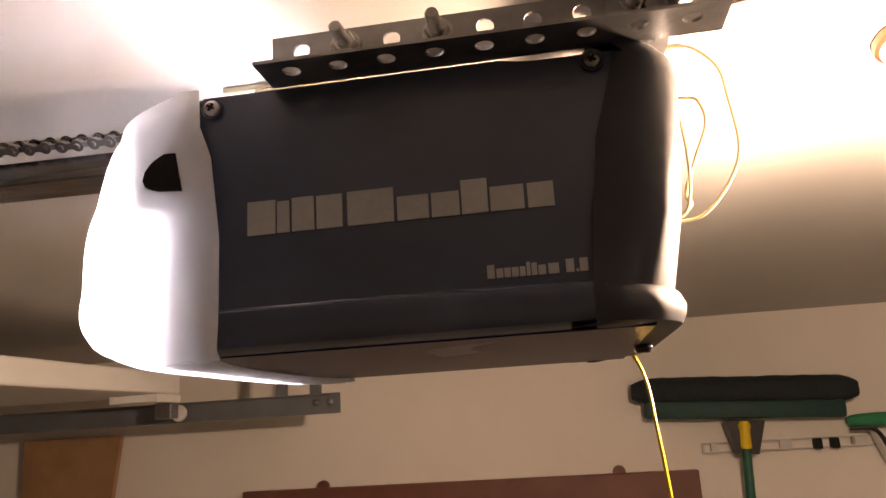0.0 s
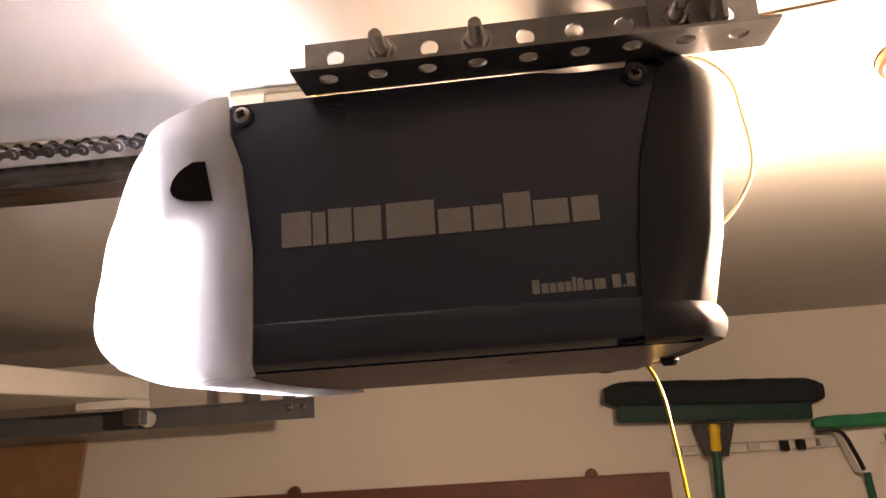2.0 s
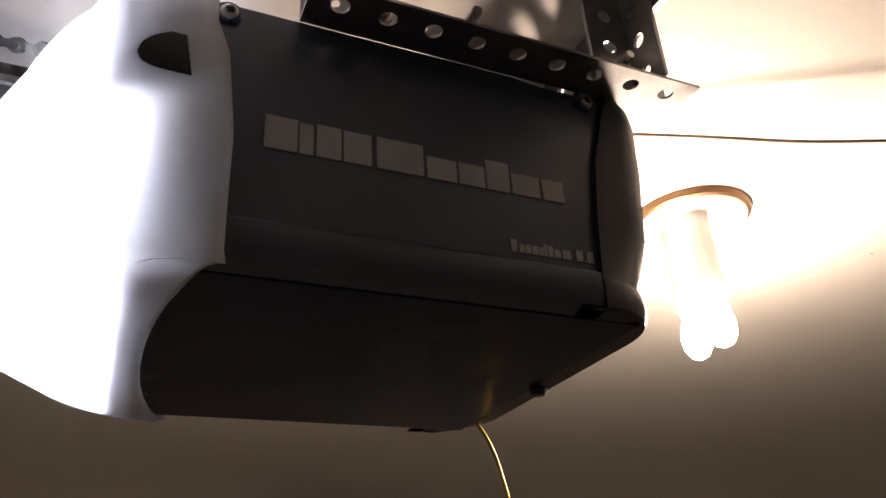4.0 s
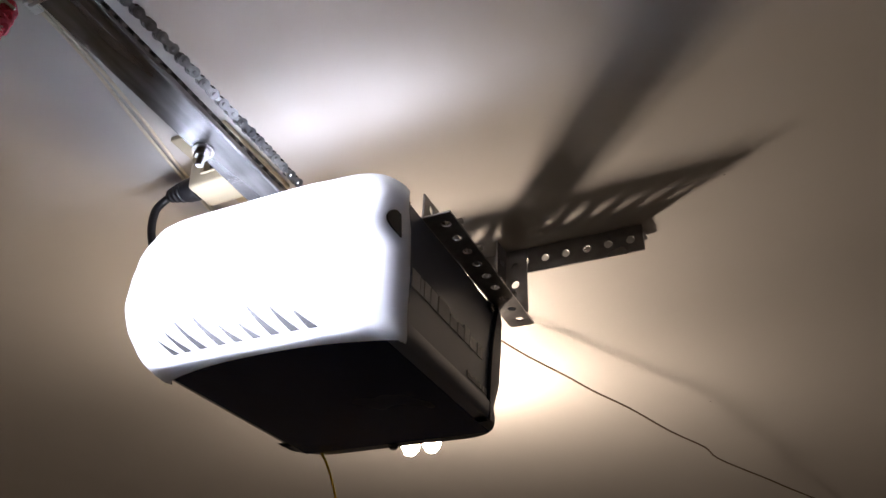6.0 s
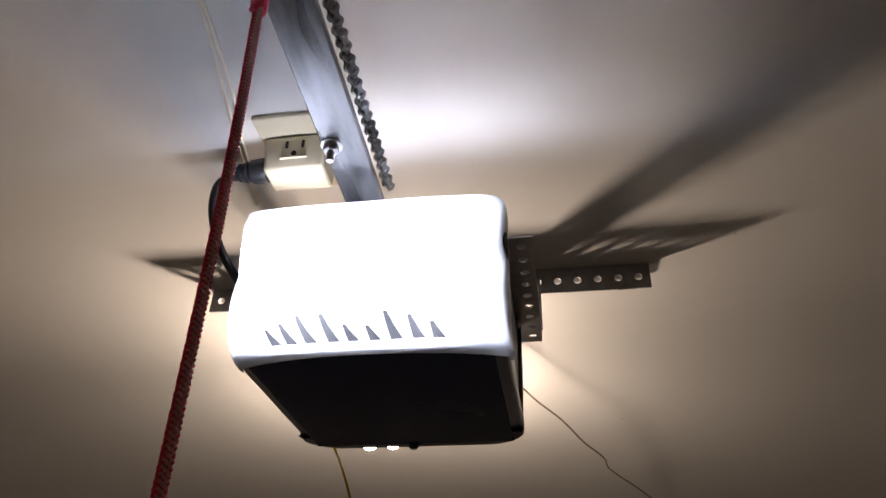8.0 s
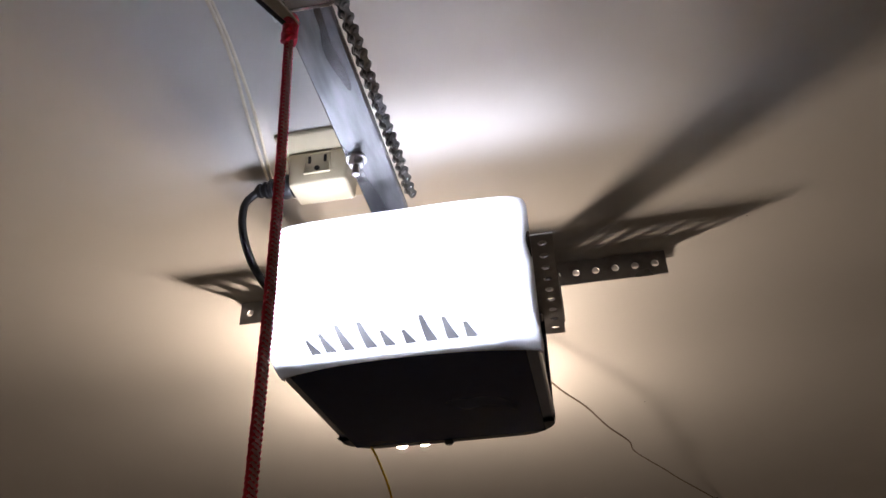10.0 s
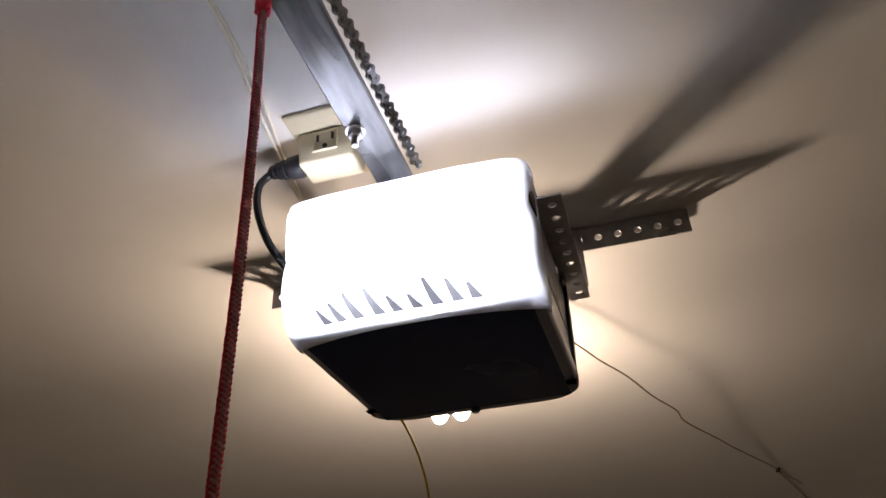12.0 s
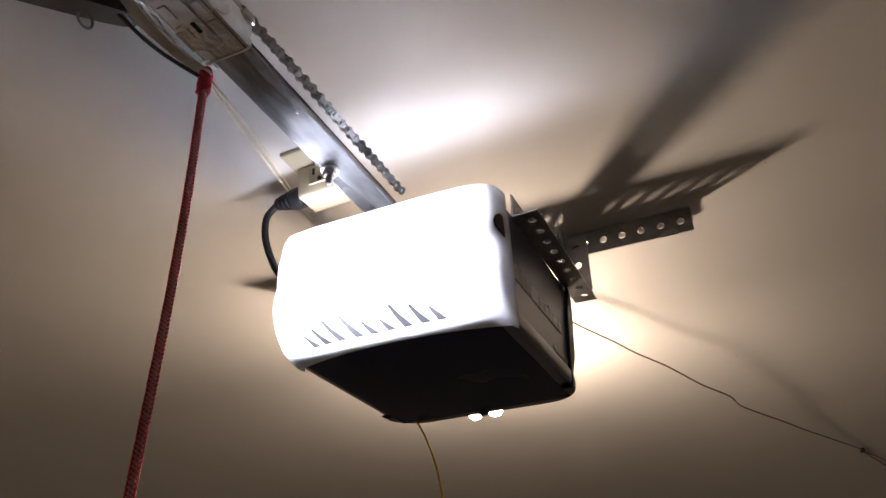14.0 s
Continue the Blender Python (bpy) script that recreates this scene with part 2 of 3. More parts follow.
# ---- the opener ----
BX0, BX1 = -0.058, 0.160       # side panel, front to rear
BW = 0.243                     # width of the unit
ZB, ZT = 2.2078, 2.352          # underside and top

opener = thing("garage_door_opener", "charcoal steel garage door opener with a glowing white lens", "garage opener", at=(0.05, 0.131, ZB))
shift = Matrix.Translation((-0.05, -0.131, -ZB))


def opart(name, bm, material, parent=None, label="", smooth=False, crease=40):
    """A part of the opener, given in room coordinates."""
    bm.transform(shift)
    return part(name, bm, material, parent or opener, label, smooth, crease)


def cap_front(z):
    return float(np.interp(z, [2.20, 2.227, 2.284, 2.322, 2.35], [0.1430, 0.1435, 0.1485, 0.1565, 0.169]))


def side_panel(y, out):
    """One pressed side of the cover; out is -1 or 1. Its top edge dips over the rear third."""
    prof = [(-0.0015, ZT - 0.0012), (-0.0012, ZT - 0.006), (0.0, ZT - 0.030), (0.0, 2.2312), (0.0006, 2.2302), (0.0032, 2.2290), (0.0036, 2.2275), (0.0036, 2.2180), (0.0030, 2.2145), (0.0012, 2.2110), (-0.003, ZB + 0.0012), (-0.010, ZB)]
    bm = bmesh.new()
    steps = [k / 24 for k in range(25)]

    def place(u, d, z, k):
        x = BX0 + (cap_front(z) + 0.0060 - BX0) * u
        dip = 0.0024 * min(1.0, max(0.0, (x - 0.108) / 0.012)) if k < 2 else 0.0
        return bm.verts.new((x, y + out * d, z - dip))

    grid = [[place(x, d, z, k) for k, (d, z) in enumerate(prof)] for x in steps]
    back = [[place(x, d - 0.0012, z, k) for k, (d, z) in enumerate(prof)] for x in steps]
    for g, flip in ((grid, 1), (back, -1)):
        for a, b in zip(g, g[1:]):
            for k in range(len(prof) - 1):
                bm.faces.new((a[k], a[k + 1], b[k + 1], b[k])[::flip])
    for i in (0, -1):
        for k in range(len(prof) - 1):
            bm.faces.new((grid[i][k], grid[i][k + 1], back[i][k + 1], back[i][k]))
    return bm


opart("side_panel", side_panel(0.0, -1), M_PANEL, label="charcoal painted steel side panel", smooth=True, crease=24)
opart("side_panel", side_panel(BW, 1), M_PANEL, label="charcoal painted steel side panel", smooth=True, crease=24)
opart("top_plate", boxed(-0.083, 0.106, 0.002, BW - 0.002, ZT - 0.0035, ZT - 0.0014, 0.0008), M_PANEL)
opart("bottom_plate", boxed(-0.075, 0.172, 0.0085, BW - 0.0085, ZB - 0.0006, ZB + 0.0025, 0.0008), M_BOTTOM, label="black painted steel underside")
opart("inner_bulkhead", boxed(-0.082, -0.079, 0.012, BW - 0.012, ZB + 0.002, ZT - 0.0038), M_LINER, label="dark grey steel plate behind the lens")

# white lens over the lamps, open at its top
LENS = [(-0.1165, 2.3335), (-0.1270, 2.3260), (-0.1435, 2.3060), (-0.158, 2.2880), (-0.1690, 2.2700), (-0.1740, 2.2560), (-0.1725, 2.2410), (-0.1655, 2.2270), (-0.1510, 2.2135)]
UNDER = [(-0.1330, 2.2058), (-0.1282, 2.2038), (-0.1254, 2.2028), (-0.1226, 2.2019), (-0.1198, 2.2010), (-0.1170, 2.2003), (-0.1142, 2.1997), (-0.1110, 2.1991), (-0.1080, 2.1986), (-0.1040, 2.1980), (-0.1000, 2.1975), (-0.0965, 2.1971), (-0.0935, 2.1968), (-0.0890, 2.1965), (-0.0800, 2.1962), (-0.0640, 2.1964), (-0.0500, 2.1974), (-0.0400, 2.1990)]
LENS_ROWS = [(p.x, p.z) for p in smooth_path([(x, 0, z) for x, z in LENS], 3)] + UNDER
LENS_ROWS = [(-0.1165 + (x + 0.1165) * 0.91 if x < -0.1165 else x, z + 0.0085 * min(1.0, max(0.0, (2.245 - z) / 0.045))) for x, z in LENS_ROWS]
LENS_MID = 0.1175
SLOT_FOOT = (0.0490, 0.0660, 0.0850, 0.1032, 0.1220, 0.1393, 0.1595, 0.1764, 0.1904)
SLOT_TIP = (-0.1195, -0.1275, -0.1335, -0.1165, -0.1185, -0.1355, -0.1325, -0.1255, -0.1185)


def lens_edge(z):
    return float(np.interp(z, [2.196, 2.21, 2.269, 2.314, 2.349, 2.353], [-0.041, -0.045, -0.045, -0.050, -0.063, -0.066]))


def lens_half(z):
    half = BW / 2 + 0.0015
    half -= 0.006 * max(0.0, (2.212 - z) / 0.016) ** 2
    return half + 0.0015 * math.exp(-((z - 2.210) / 0.012) ** 2)


def lens_power(z):
    """How boxy the plan of the lens is at a height: square shoulders, rounder belly."""
    p = float(np.interp(z, [2.196, 2.215, 2.255, 2.30, 2.33, 2.345], [5.0, 3.9, 3.2, 4.4, 6.0, 7.0]))
    q = float(np.interp(z, [2.196, 2.215, 2.255, 2.30, 2.33, 2.345], [4.0, 2.9, 2.5, 3.0, 4.5, 5.5]))
    return p, q


def lens_x(x_front, y, z):
    """Where the lens stands at the side offset y, for a row whose middle is at x_front."""
    p, q = lens_power(z)
    c = min(1.0, abs(y - LENS_MID) / lens_half(z))
    g = max(0.0, 1 - c ** p) ** (1 / q)
    x_b = lens_edge(z)
    if x_front > x_b:
        return x_front - 0.005 * g
    return x_b + (x_front - x_b) * g


def lens_y(x, z):
    """The near side of the lens at a given x and z."""
    upper = [r for r in LENS_ROWS if r[1] > 2.216][::-1]
    x_f = float(np.interp(z, [r[1] for r in upper], [r[0] for r in upper]))
    x_b = lens_edge(z)
    p, q = lens_power(z)
    g = min(1.0, max(0.0, (x - x_b) / (x_f - x_b)))
    return LENS_MID - lens_half(z) * (1 - g ** q) ** (1 / p)


bm = bmesh.new()
sides = [math.cos(math.pi / 2 * (k / 26) ** 1.6) ** (2 / 5.0) for k in range(20)]
grid, tags = [], []
for x_f, z in LENS_ROWS:
    half = lens_half(z)
    ys = [(LENS_MID - half * u, None) for u in sides]
    for k, foot in enumerate(SLOT_FOOT):
        t = min(1.0, max(0.0, (x_f + 0.0935) / (SLOT_TIP[k] + 0.0935)))
        w = 0.0058 - 0.0040 * t
        m = foot + 0.0035 * t
        ys += [(m - w, k), (m + w, None)]
    ys += [(LENS_MID + half * u, None) for u in sides[::-1]]
    row = []
    for y, _ in ys:
        x = lens_x(x_f, y, z)
        if x_f > -0.0935:
            # the rear edge underneath is arched, and shallow flutes run on from the slots
            edge = -0.0640 + 0.0190 * abs((y - LENS_MID) / half) ** 2.2
            x = -0.0935 + (x + 0.0935) * (edge + 0.0935) / (0.0935 - 0.0400)
        waist = 0.050 * math.exp(-((z - 2.258) / 0.036) ** 2) * min(1.0, max(0.0, (lens_edge(z) - x) / 0.05))
        row.append((x, y - (y - LENS_MID) * waist, z))
    if not grid:
        # the open rim rises towards the steel body
        row = [(x, y, z + 0.0190 * min(1.0, max(0.0, (x - x_f) / (-0.066 - x_f))) ** 0.85) for x, y, z in row]
    grid.append([bm.verts.new(p) for p in row])
    tags = [k for _, k in ys]
for r in range(len(grid) - 1):
    a, b = grid[r], grid[r + 1]
    x_mid = (LENS_ROWS[r][0] + LENS_ROWS[r + 1][0]) / 2
    low = LENS_ROWS[r][1] < 2.2215
    for k in range(len(a) - 1):
        slot = tags[k]
        if slot is not None and low and SLOT_TIP[slot] < x_mid < -0.0935:
            continue
        bm.faces.new((a[k], a[k + 1], b[k + 1], b[k]))
bmesh.ops.remove_doubles(bm, verts=bm.verts, dist=0.00005)
lens = opart("lens_cover", bm, M_LENS, label="glowing white plastic lens with vent slots", smooth=True)
solid = lens.modifiers.new("wall", "SOLIDIFY")
solid.thickness, solid.offset = 0.0018, 0

# dark sensor window let into the lens side
bm = bmesh.new()
outline = smooth_path([(-0.0890, 0, 2.3045), (-0.0870, 0, 2.3005), (-0.0810, 0, 2.2978), (-0.0740, 0, 2.2968)], 3) + [Vector((-0.0655, 0, 2.2960)), Vector((-0.0695, 0, 2.3175))] + smooth_path([(-0.0760, 0, 2.3178), (-0.0830, 0, 2.3140), (-0.0875, 0, 2.3092)], 3)
mid = Vector((sum(p.x for p in outline) / len(outline), 0, sum(p.z for p in outline) / len(outline)))


def on_lens(p, out):
    return bm.verts.new((p.x, lens_y(p.x, p.z) - out, p.z))


rims = [[on_lens(p, -0.003) for p in outline], [on_lens(p, 0.0014) for p in outline], [on_lens(mid.lerp(p, 0.6), 0.0016) for p in outline], [on_lens(mid.lerp(p, 0.25), 0.0016) for p in outline]]
for a, b in zip(rims, rims[1:]):
    for k in range(len(a)):
        j = (k + 1) % len(a)
        bm.faces.new((a[k], a[j], b[j], b[k]))
bm.faces.new(rims[-1])
opart("sensor_window", bm, M_EYE, lens, "dark smoked sensor window", smooth=True)

opart("sensor_housing", boxed(-0.1000, -0.0700, 0.0085, 0.0320, 2.2850, 2.3280, 0.002), M_EYE, label="dark plastic sensor housing behind the lens")

# lamps behind the lens
for y in (0.072, 0.192):
    bm = bmesh.new()
    turned(bm, [(0.004, -0.026), (0.013, -0.023), (0.020, -0.013), (0.0225, 0.0), (0.020, 0.012), (0.013, 0.024), (0.012, 0.034)], pose(-0.107, y, 2.284) @ pose(0, 0, 0, 90 if y < 0.13 else -90), 20)
    opart("lamp_bulb", bm, G_COOL, label="lit cool white bulb behind the lens", smooth=True)

# rear cap with its lower lip
def cap_ring(out, x_front, z):
    """Plan outline of the cap at one height: open towards the front."""
    x1 = float(np.interp(z, [2.205, 2.2095, 2.219, 2.231, 2.257, 2.287, 2.317, 2.35], [0.183, 0.185, 0.186, 0.186, 0.191, 0.195, 0.198, 0.199])) + out
    r = float(np.interp(z, [2.222, 2.262], [0.043, 0.027]))
    y0, y1 = -0.0040 - 0.1 * out, BW + 0.0040 + 0.1 * out
    pts = [(x_front, y0)]
    for cx, cy, a0 in ((x1 - r, y0 + r, -90), (x1 - r, y1 - r, 0)):
        for k in range(9):
            a = radians(a0 + 90 * k / 8)
            pts.append((cx + r * math.cos(a), cy + r * math.sin(a)))
    pts.append((x_front, y1))
    return [Vector((x, y, z)) for x, y in pts]


levels = [(-0.020, 2.3535), (-0.008, 2.3515), (-0.002, 2.345), (0.0, 2.335), (0.0, 2.30), (0.0, 2.26), (0.0, 2.2265), (0.0025, 2.2245), (0.0050, 2.2190), (0.0048, 2.2140), (0.0030, 2.2095), (-0.0020, 2.2086), (-0.010, 2.2076)]
bm = bmesh.new()
loops = [[bm.verts.new(p) for p in cap_ring(o, cap_front(z), z)] for o, z in levels]
for a, b in zip(loops, loops[1:]):
    for k in range(len(a) - 1):
        bm.faces.new((a[k], a[k + 1], b[k + 1], b[k]))
bm.faces.new(loops[0])
bm.faces.new(loops[-1][::-1])
edge_l = [lp[0] for lp in loops]
edge_r = [lp[-1] for lp in loops]
for a, b, c, d in zip(edge_l, edge_l[1:], edge_r[1:], edge_r):
    bm.faces.new((a, b, c, d))
opart("end_cap", bm, M_CAP, label="black textured plastic end cap", smooth=True)
bm = bmesh.new()
tube(bm, smooth_path([(0.144, 0.2420, 2.2080), (0.151, 0.2425, 2.2095), (0.159, 0.2425, 2.2125), (0.171, 0.2380, 2.2155)], 5), lambda u: 0.0014 + 0.0052 * u, 10)
opart("cap_hook", bm, M_CAP, label="black tapered hook under the cap edge", smooth=True)
bm = bmesh.new()
turned(bm, [(0.0055, 0), (0.006, 0.002), (0.004, 0.005)], pose(0.176, 0.123, 2.2078, 180), 14)
opart("foot_stud", bm, M_CAP, smooth=True)

# screws in pressed dimples
for x, y, s in ((-0.0515, -0.0012, -1), (0.1545, -0.0012, -1), (-0.0515, BW + 0.0012, 1), (0.1545, BW + 0.0012, 1)):
    bm = bmesh.new()
    m = pose(x, y, 2.3435, 90 if s < 0 else -90)
    turned(bm, [(0.0045, -0.003), (0.0046, 0.0004), (0.0040, 0.0014), (0.0026, 0.0021), (0.0024, 0.0010)], m, 18)
    bm2 = bmesh.new()
    turned(bm2, [(0.0062, -0.0010), (0.0060, 0.0003), (0.0049, -0.0002), (0.0049, -0.0010)], m, 20)
    opart("screw_dimple", bm2, M_PANEL, smooth=True)
    head = opart("screw", bm, M_SCREW, label="bright zinc screw", smooth=True)
    bm = bmesh.new()
    for a in (30, 120):
        d = Matrix.Translation((x, y + s * 0.0019, 2.3435)) @ pose(0, 0, 0, 0, a, 0)
        bm3 = boxed(-0.0024, 0.0024, -0.0004, 0.0004, -0.0006, 0.0006)
        bm3.transform(d)
        tmp = bpy.data.meshes.new("cross")
        bm3.to_mesh(tmp)
        bm3.free()
        bm.from_mesh(tmp)
        bpy.data.meshes.remove(tmp)
    opart("screw_recess", bm, M_DARK, head, "dark cross recess")

# printed mark as plain blocks, letter by letter in width and height
MARK = [(499, 550, 1.0), (553, 575, 0.94), (580, 620, 1.0), (624, 670, 0.98), (679, 760, 1.0), (766, 820, 0.70), (825, 872, 0.70), (876, 920, 0.98), (924, 980, 0.70), (986, 1029, 0.70)]
for a, b, h in MARK:
    x0, x1 = -0.031 + (a - 499) * 0.000302, -0.031 + (b - 499) * 0.000302
    opart("mark_block", boxed(x0, x1, -0.0009, 0.0003, 2.2690, 2.2690 + 0.0182 * h), M_LOGO, label="silver grey printed block")
for k, (a, w, h) in enumerate(((910, 12, 1.0), (925, 11, 0.7), (938, 10, 0.7), (950, 11, 0.7), (963, 9, 0.7), (974, 6, 1.0), (982, 9, 0.9), (993, 12, 0.7), (1009, 17, 0.75), (1037, 13, 0.95), (1053, 4, 0.2), (1059, 13, 0.95))):
    x0 = -0.031 + (a - 499) * 0.000302
    opart("print_bar", boxed(x0, x0 + w * 0.000302, -0.0007, 0.0003, 2.2350, 2.2350 + 0.0068 * h), M_LOGO, label="small silver grey print bar")

# aerial wire below the rear edge
bm = bmesh.new()
tube(bm, smooth_path([p for p in ((0.177, 0.218, 2.2095), (0.182, 0.212, 2.197), (0.185, 0.205, 2.180), (0.186, 0.197, 2.158), (0.188, 0.190, 2.128), (0.190, 0.186, 2.085), (0.191, 0.184, 2.000))], 8), 0.0014, 8)
opart("aerial_wire", bm, M_YELLOW, label="thin yellow hanging aerial wire", smooth=True)

# ---- hanging brackets of punched steel angle ----
def angle(name, m, cells, ends, parent, label=""):
    """An L-shaped punched angle along local x: one flange flat (towards -y), the other rising."""
    bm = bmesh.new()
    strip(bm, m @ Matrix.Translation((0, -0.0140, 0)), cells, 0.0280, 0.0018, ends=ends, off=-0.0022)
    strip(bm, m @ Matrix.Translation((0, 0.0009, 0.0143)) @ pose(0, 0, 0, 90), cells, 0.0290, 0.0018, ends=ends, off=0.0046)
    bmesh.ops.remove_doubles(bm, verts=bm.verts, dist=0.00002)
    return part(name, bm, M_GALV, parent, label)


bracket = thing("hanging_bracket", "dull galvanised punched steel angle hanger bolted to the ceiling", "bracket")
for side in (0, 1):
    flip = Matrix() if not side else Matrix.Translation((0, BW, 0)) @ Matrix.Scale(-1, 4, (0, 1, 0))
    m = flip @ Matrix.Translation((0, 0.0002, 2.3522))
    ob = angle("side_angle", m, 9, (0.004, 0.004), bracket)
    for k in (1, 3, 7):
        bm = bmesh.new()
        base = flip @ Matrix.Translation((k * PITCH, 0.0002, 2.3708)) @ pose(0, 0, 0, 90)
        hex_nut(bm, base, 0.012, 0.006)
        turned(bm, [(0.0085, 0.0), (0.0085, 0.0014)], base, 18)
        bolt_shank(bm, base, 0.0037, 0.022)
        part("bolt", bm, M_SCREW, bracket, "zinc bolt with hex nut", smooth=True)
    # upright strut at the rear
    bm = bmesh.new()
    m = flip @ Matrix.Translation((0.1945, -0.0145, 2.3668)) @ pose(0, 0, 0, 0, -90, 0)
    strip(bm, m, 3, 0.030, ends=(0.0, 0.0100))
    m = flip @ Matrix.Translation((0.1795, -0.0022, 2.3668)) @ pose(0, 0, 0, 0, -90, 0) @ pose(0, 0, 0, 90)
    strip(bm, m, 3, 0.030, ends=(0.0, 0.0100))
    bmesh.ops.remove_doubles(bm, verts=bm.verts, dist=0.00002)
    part("strut", bm, M_GALV, bracket)
bm = bmesh.new()
cross_m = Matrix.Translation((0.1985, -0.1530, 2.4245)) @ pose(0, 0, 0, 0, 0, 90) @ pose(0, 0, 0, 90)
strip(bm, cross_m, 23, 0.032, ends=(0.002, 0.002))
cross_m = Matrix.Translation((0.2125, -0.1530, 2.4415)) @ pose(0, 0, 0, 0, 0, 90)
strip(bm, cross_m, 23, 0.030, ends=(0.002, 0.002))
bmesh.ops.remove_doubles(bm, verts=bm.verts, dist=0.00002)
part("ceiling_angle", bm, M_GALV, bracket, "punched angle fixed across the ceiling")
for y in (-0.1022, 0.2280):
    bm = bmesh.new()
    hex_nut(bm, pose(0.2130, y, 2.4400, 180), 0.013, 0.006)
    part("lag_screw", bm, M_SCREW, bracket)

# ---- rail, chain and trolley ----
SKEW = pose(-0.09, 0.1275, 2.355, 0, 0, 1.0)      # the rail runs slightly askew of the unit
rail = thing("opener_rail", "dark steel opener rail running out from the unit", "rail")
rail.matrix_basis = SKEW
bm = bmesh.new()
prof = [(-0.0185, 0.0015), (-0.0170, 0.0), (0.0170, 0.0), (0.0185, 0.0015), (0.0185, 0.0060), (0.0100, 0.0075), (0.0100, 0.0205), (0.0085, 0.0215), (-0.0085, 0.0215), (-0.0100, 0.0205), (-0.0100, 0.0075), (-0.0185, 0.0060)]
ends = [[bm.verts.new((x, y, z)) for y, z in prof] for x in (-3.1, -1.5, -0.6, -0.2, 0.020)]
for a, b in zip(ends, ends[1:]):
    for k in range(len(prof)):
        bm.faces.new((a[k], a[(k + 1) % len(prof)], b[(k + 1) % len(prof)], b[k]))
bm.faces.new(ends[0])
bm.faces.new(ends[-1][::-1])
part("rail_tube", bm, M_RAIL, rail, smooth=True)
bm = bmesh.new()
bm2m = pose(-0.083, 0.0095, 0.0, 180)
turned(bm, [(0.0095, 0.0), (0.0095, 0.0016)], bm2m, 20)
hex_nut(bm, bm2m @ Matrix.Translation((0, 0, 0.0016)), 0.0125, 0.0065)
bolt_shank(bm, bm2m @ Matrix.Translation((0, 0, 0.006)), 0.0038, 0.012)
part("rail_bolt", bm, M_SCREW, rail, "bright zinc bolt with hex nut", smooth=True)

chain = thing("drive_chain", "oiled steel roller chain lying along the rail", "chain")
chain.matrix_basis = SKEW @ pose(0, -0.0195, 0.0275)
LP = 0.0127


def link_mesh(wide):
    bm = bmesh.new()
    gap = 0.0044 if wide else 0.0028
    tall = 0.0046 if wide else 0.0040
    for s in (-1, 1):
        outline = [(LP / 2 + tall * math.cos(a), tall * math.sin(a)) for a in [radians(-120 + 240 * k / 10) for k in range(11)]]
        outline += [(0.0018, tall * 0.52), (-0.0018, tall * 0.52)]
        outline += [(-x, -z) for x, z in outline[:11]]
        outline += [(-0.0018, -tall * 0.52), (0.0018, -tall * 0.52)]
        n = len(outline)
        top = [bm.verts.new((x, s * gap + 0.0006, z)) for x, z in outline]
        bot = [bm.verts.new((x, s * gap - 0.0006, z)) for x, z in outline]
        bm.faces.new(top)
        bm.faces.new(bot[::-1])
        for k in range(n):
            j = (k + 1) % n
            bm.faces.new((top[k], bot[k], bot[j], top[j]))
    if wide:
        for sx in (-1, 1):
            turned(bm, [(0.0015, -0.0064), (0.0021, -0.0061), (0.0021, 0.0061), (0.0015, 0.0064)], Matrix.Translation((sx * LP / 2, 0, 0)) @ pose(0, 0, 0, 90), 8)
            turned(bm, [(0.0036, -0.0020), (0.0036, 0.0020)], Matrix.Translation((sx * LP / 2, 0, 0)) @ pose(0, 0, 0, 90), 10)
    me = bpy.data.meshes.new("link")
    bmesh.ops.recalc_face_normals(bm, faces=bm.faces)
    bm.to_mesh(me)
    bm.free()
    me.materials.append(M_CHAIN)
    return me


meshes = (link_mesh(True), link_mesh(False))
for k in range(22):
    ob = new("link", meshes[k % 2])
    ob.parent = chain
    ob.matrix_basis = pose(0.004 - LP * k, 0, 0.0006 * math.sin(k * 0.55), 45 + 4 * math.sin(k * 0.8), 0, 0)

trolley = thing("door_trolley", "worn steel trolley gripping the rail with release lever", "trolley")
trolley.matrix_basis = SKEW @ pose(0.009, 0, 0)


def tpart(name, bm, material, label="", smooth=False):
    return part(name, bm, material, trolley, label, smooth)


# pressed sleeve round the rail, flared at its mouth
X0, X1 = -0.46, -0.264
tpart("bottom_plate", boxed(X0, X1, -0.0190, 0.0190, -0.0045, -0.0015, 0.0009), M_TROL, "worn steel sleeve plate")
for s in (-1, 1):
    tpart("side_plate", boxed(X0, X1, s * 0.0210 - 0.0015, s * 0.0210 + 0.0015, -0.0040, 0.0300, 0.0009), M_TROL, "worn steel sleeve plate")
tpart("centre_rib", boxed(X0, X1 - 0.012, -0.0070, 0.0070, -0.0068, -0.0044, 0.0010), M_TROL)
bm = bmesh.new()
tube(bm, [Vector((X1, -0.0220, 0.004)), Vector((X1, -0.0222, -0.0028)), Vector((X1, -0.0200, -0.0046)), Vector((X1, 0.0200, -0.0046)), Vector((X1, 0.0222, -0.0028)), Vector((X1, 0.0220, 0.004))], 0.0014, 8)
tpart("mouth_rim", bm, M_TROL, "rolled steel rim", True)
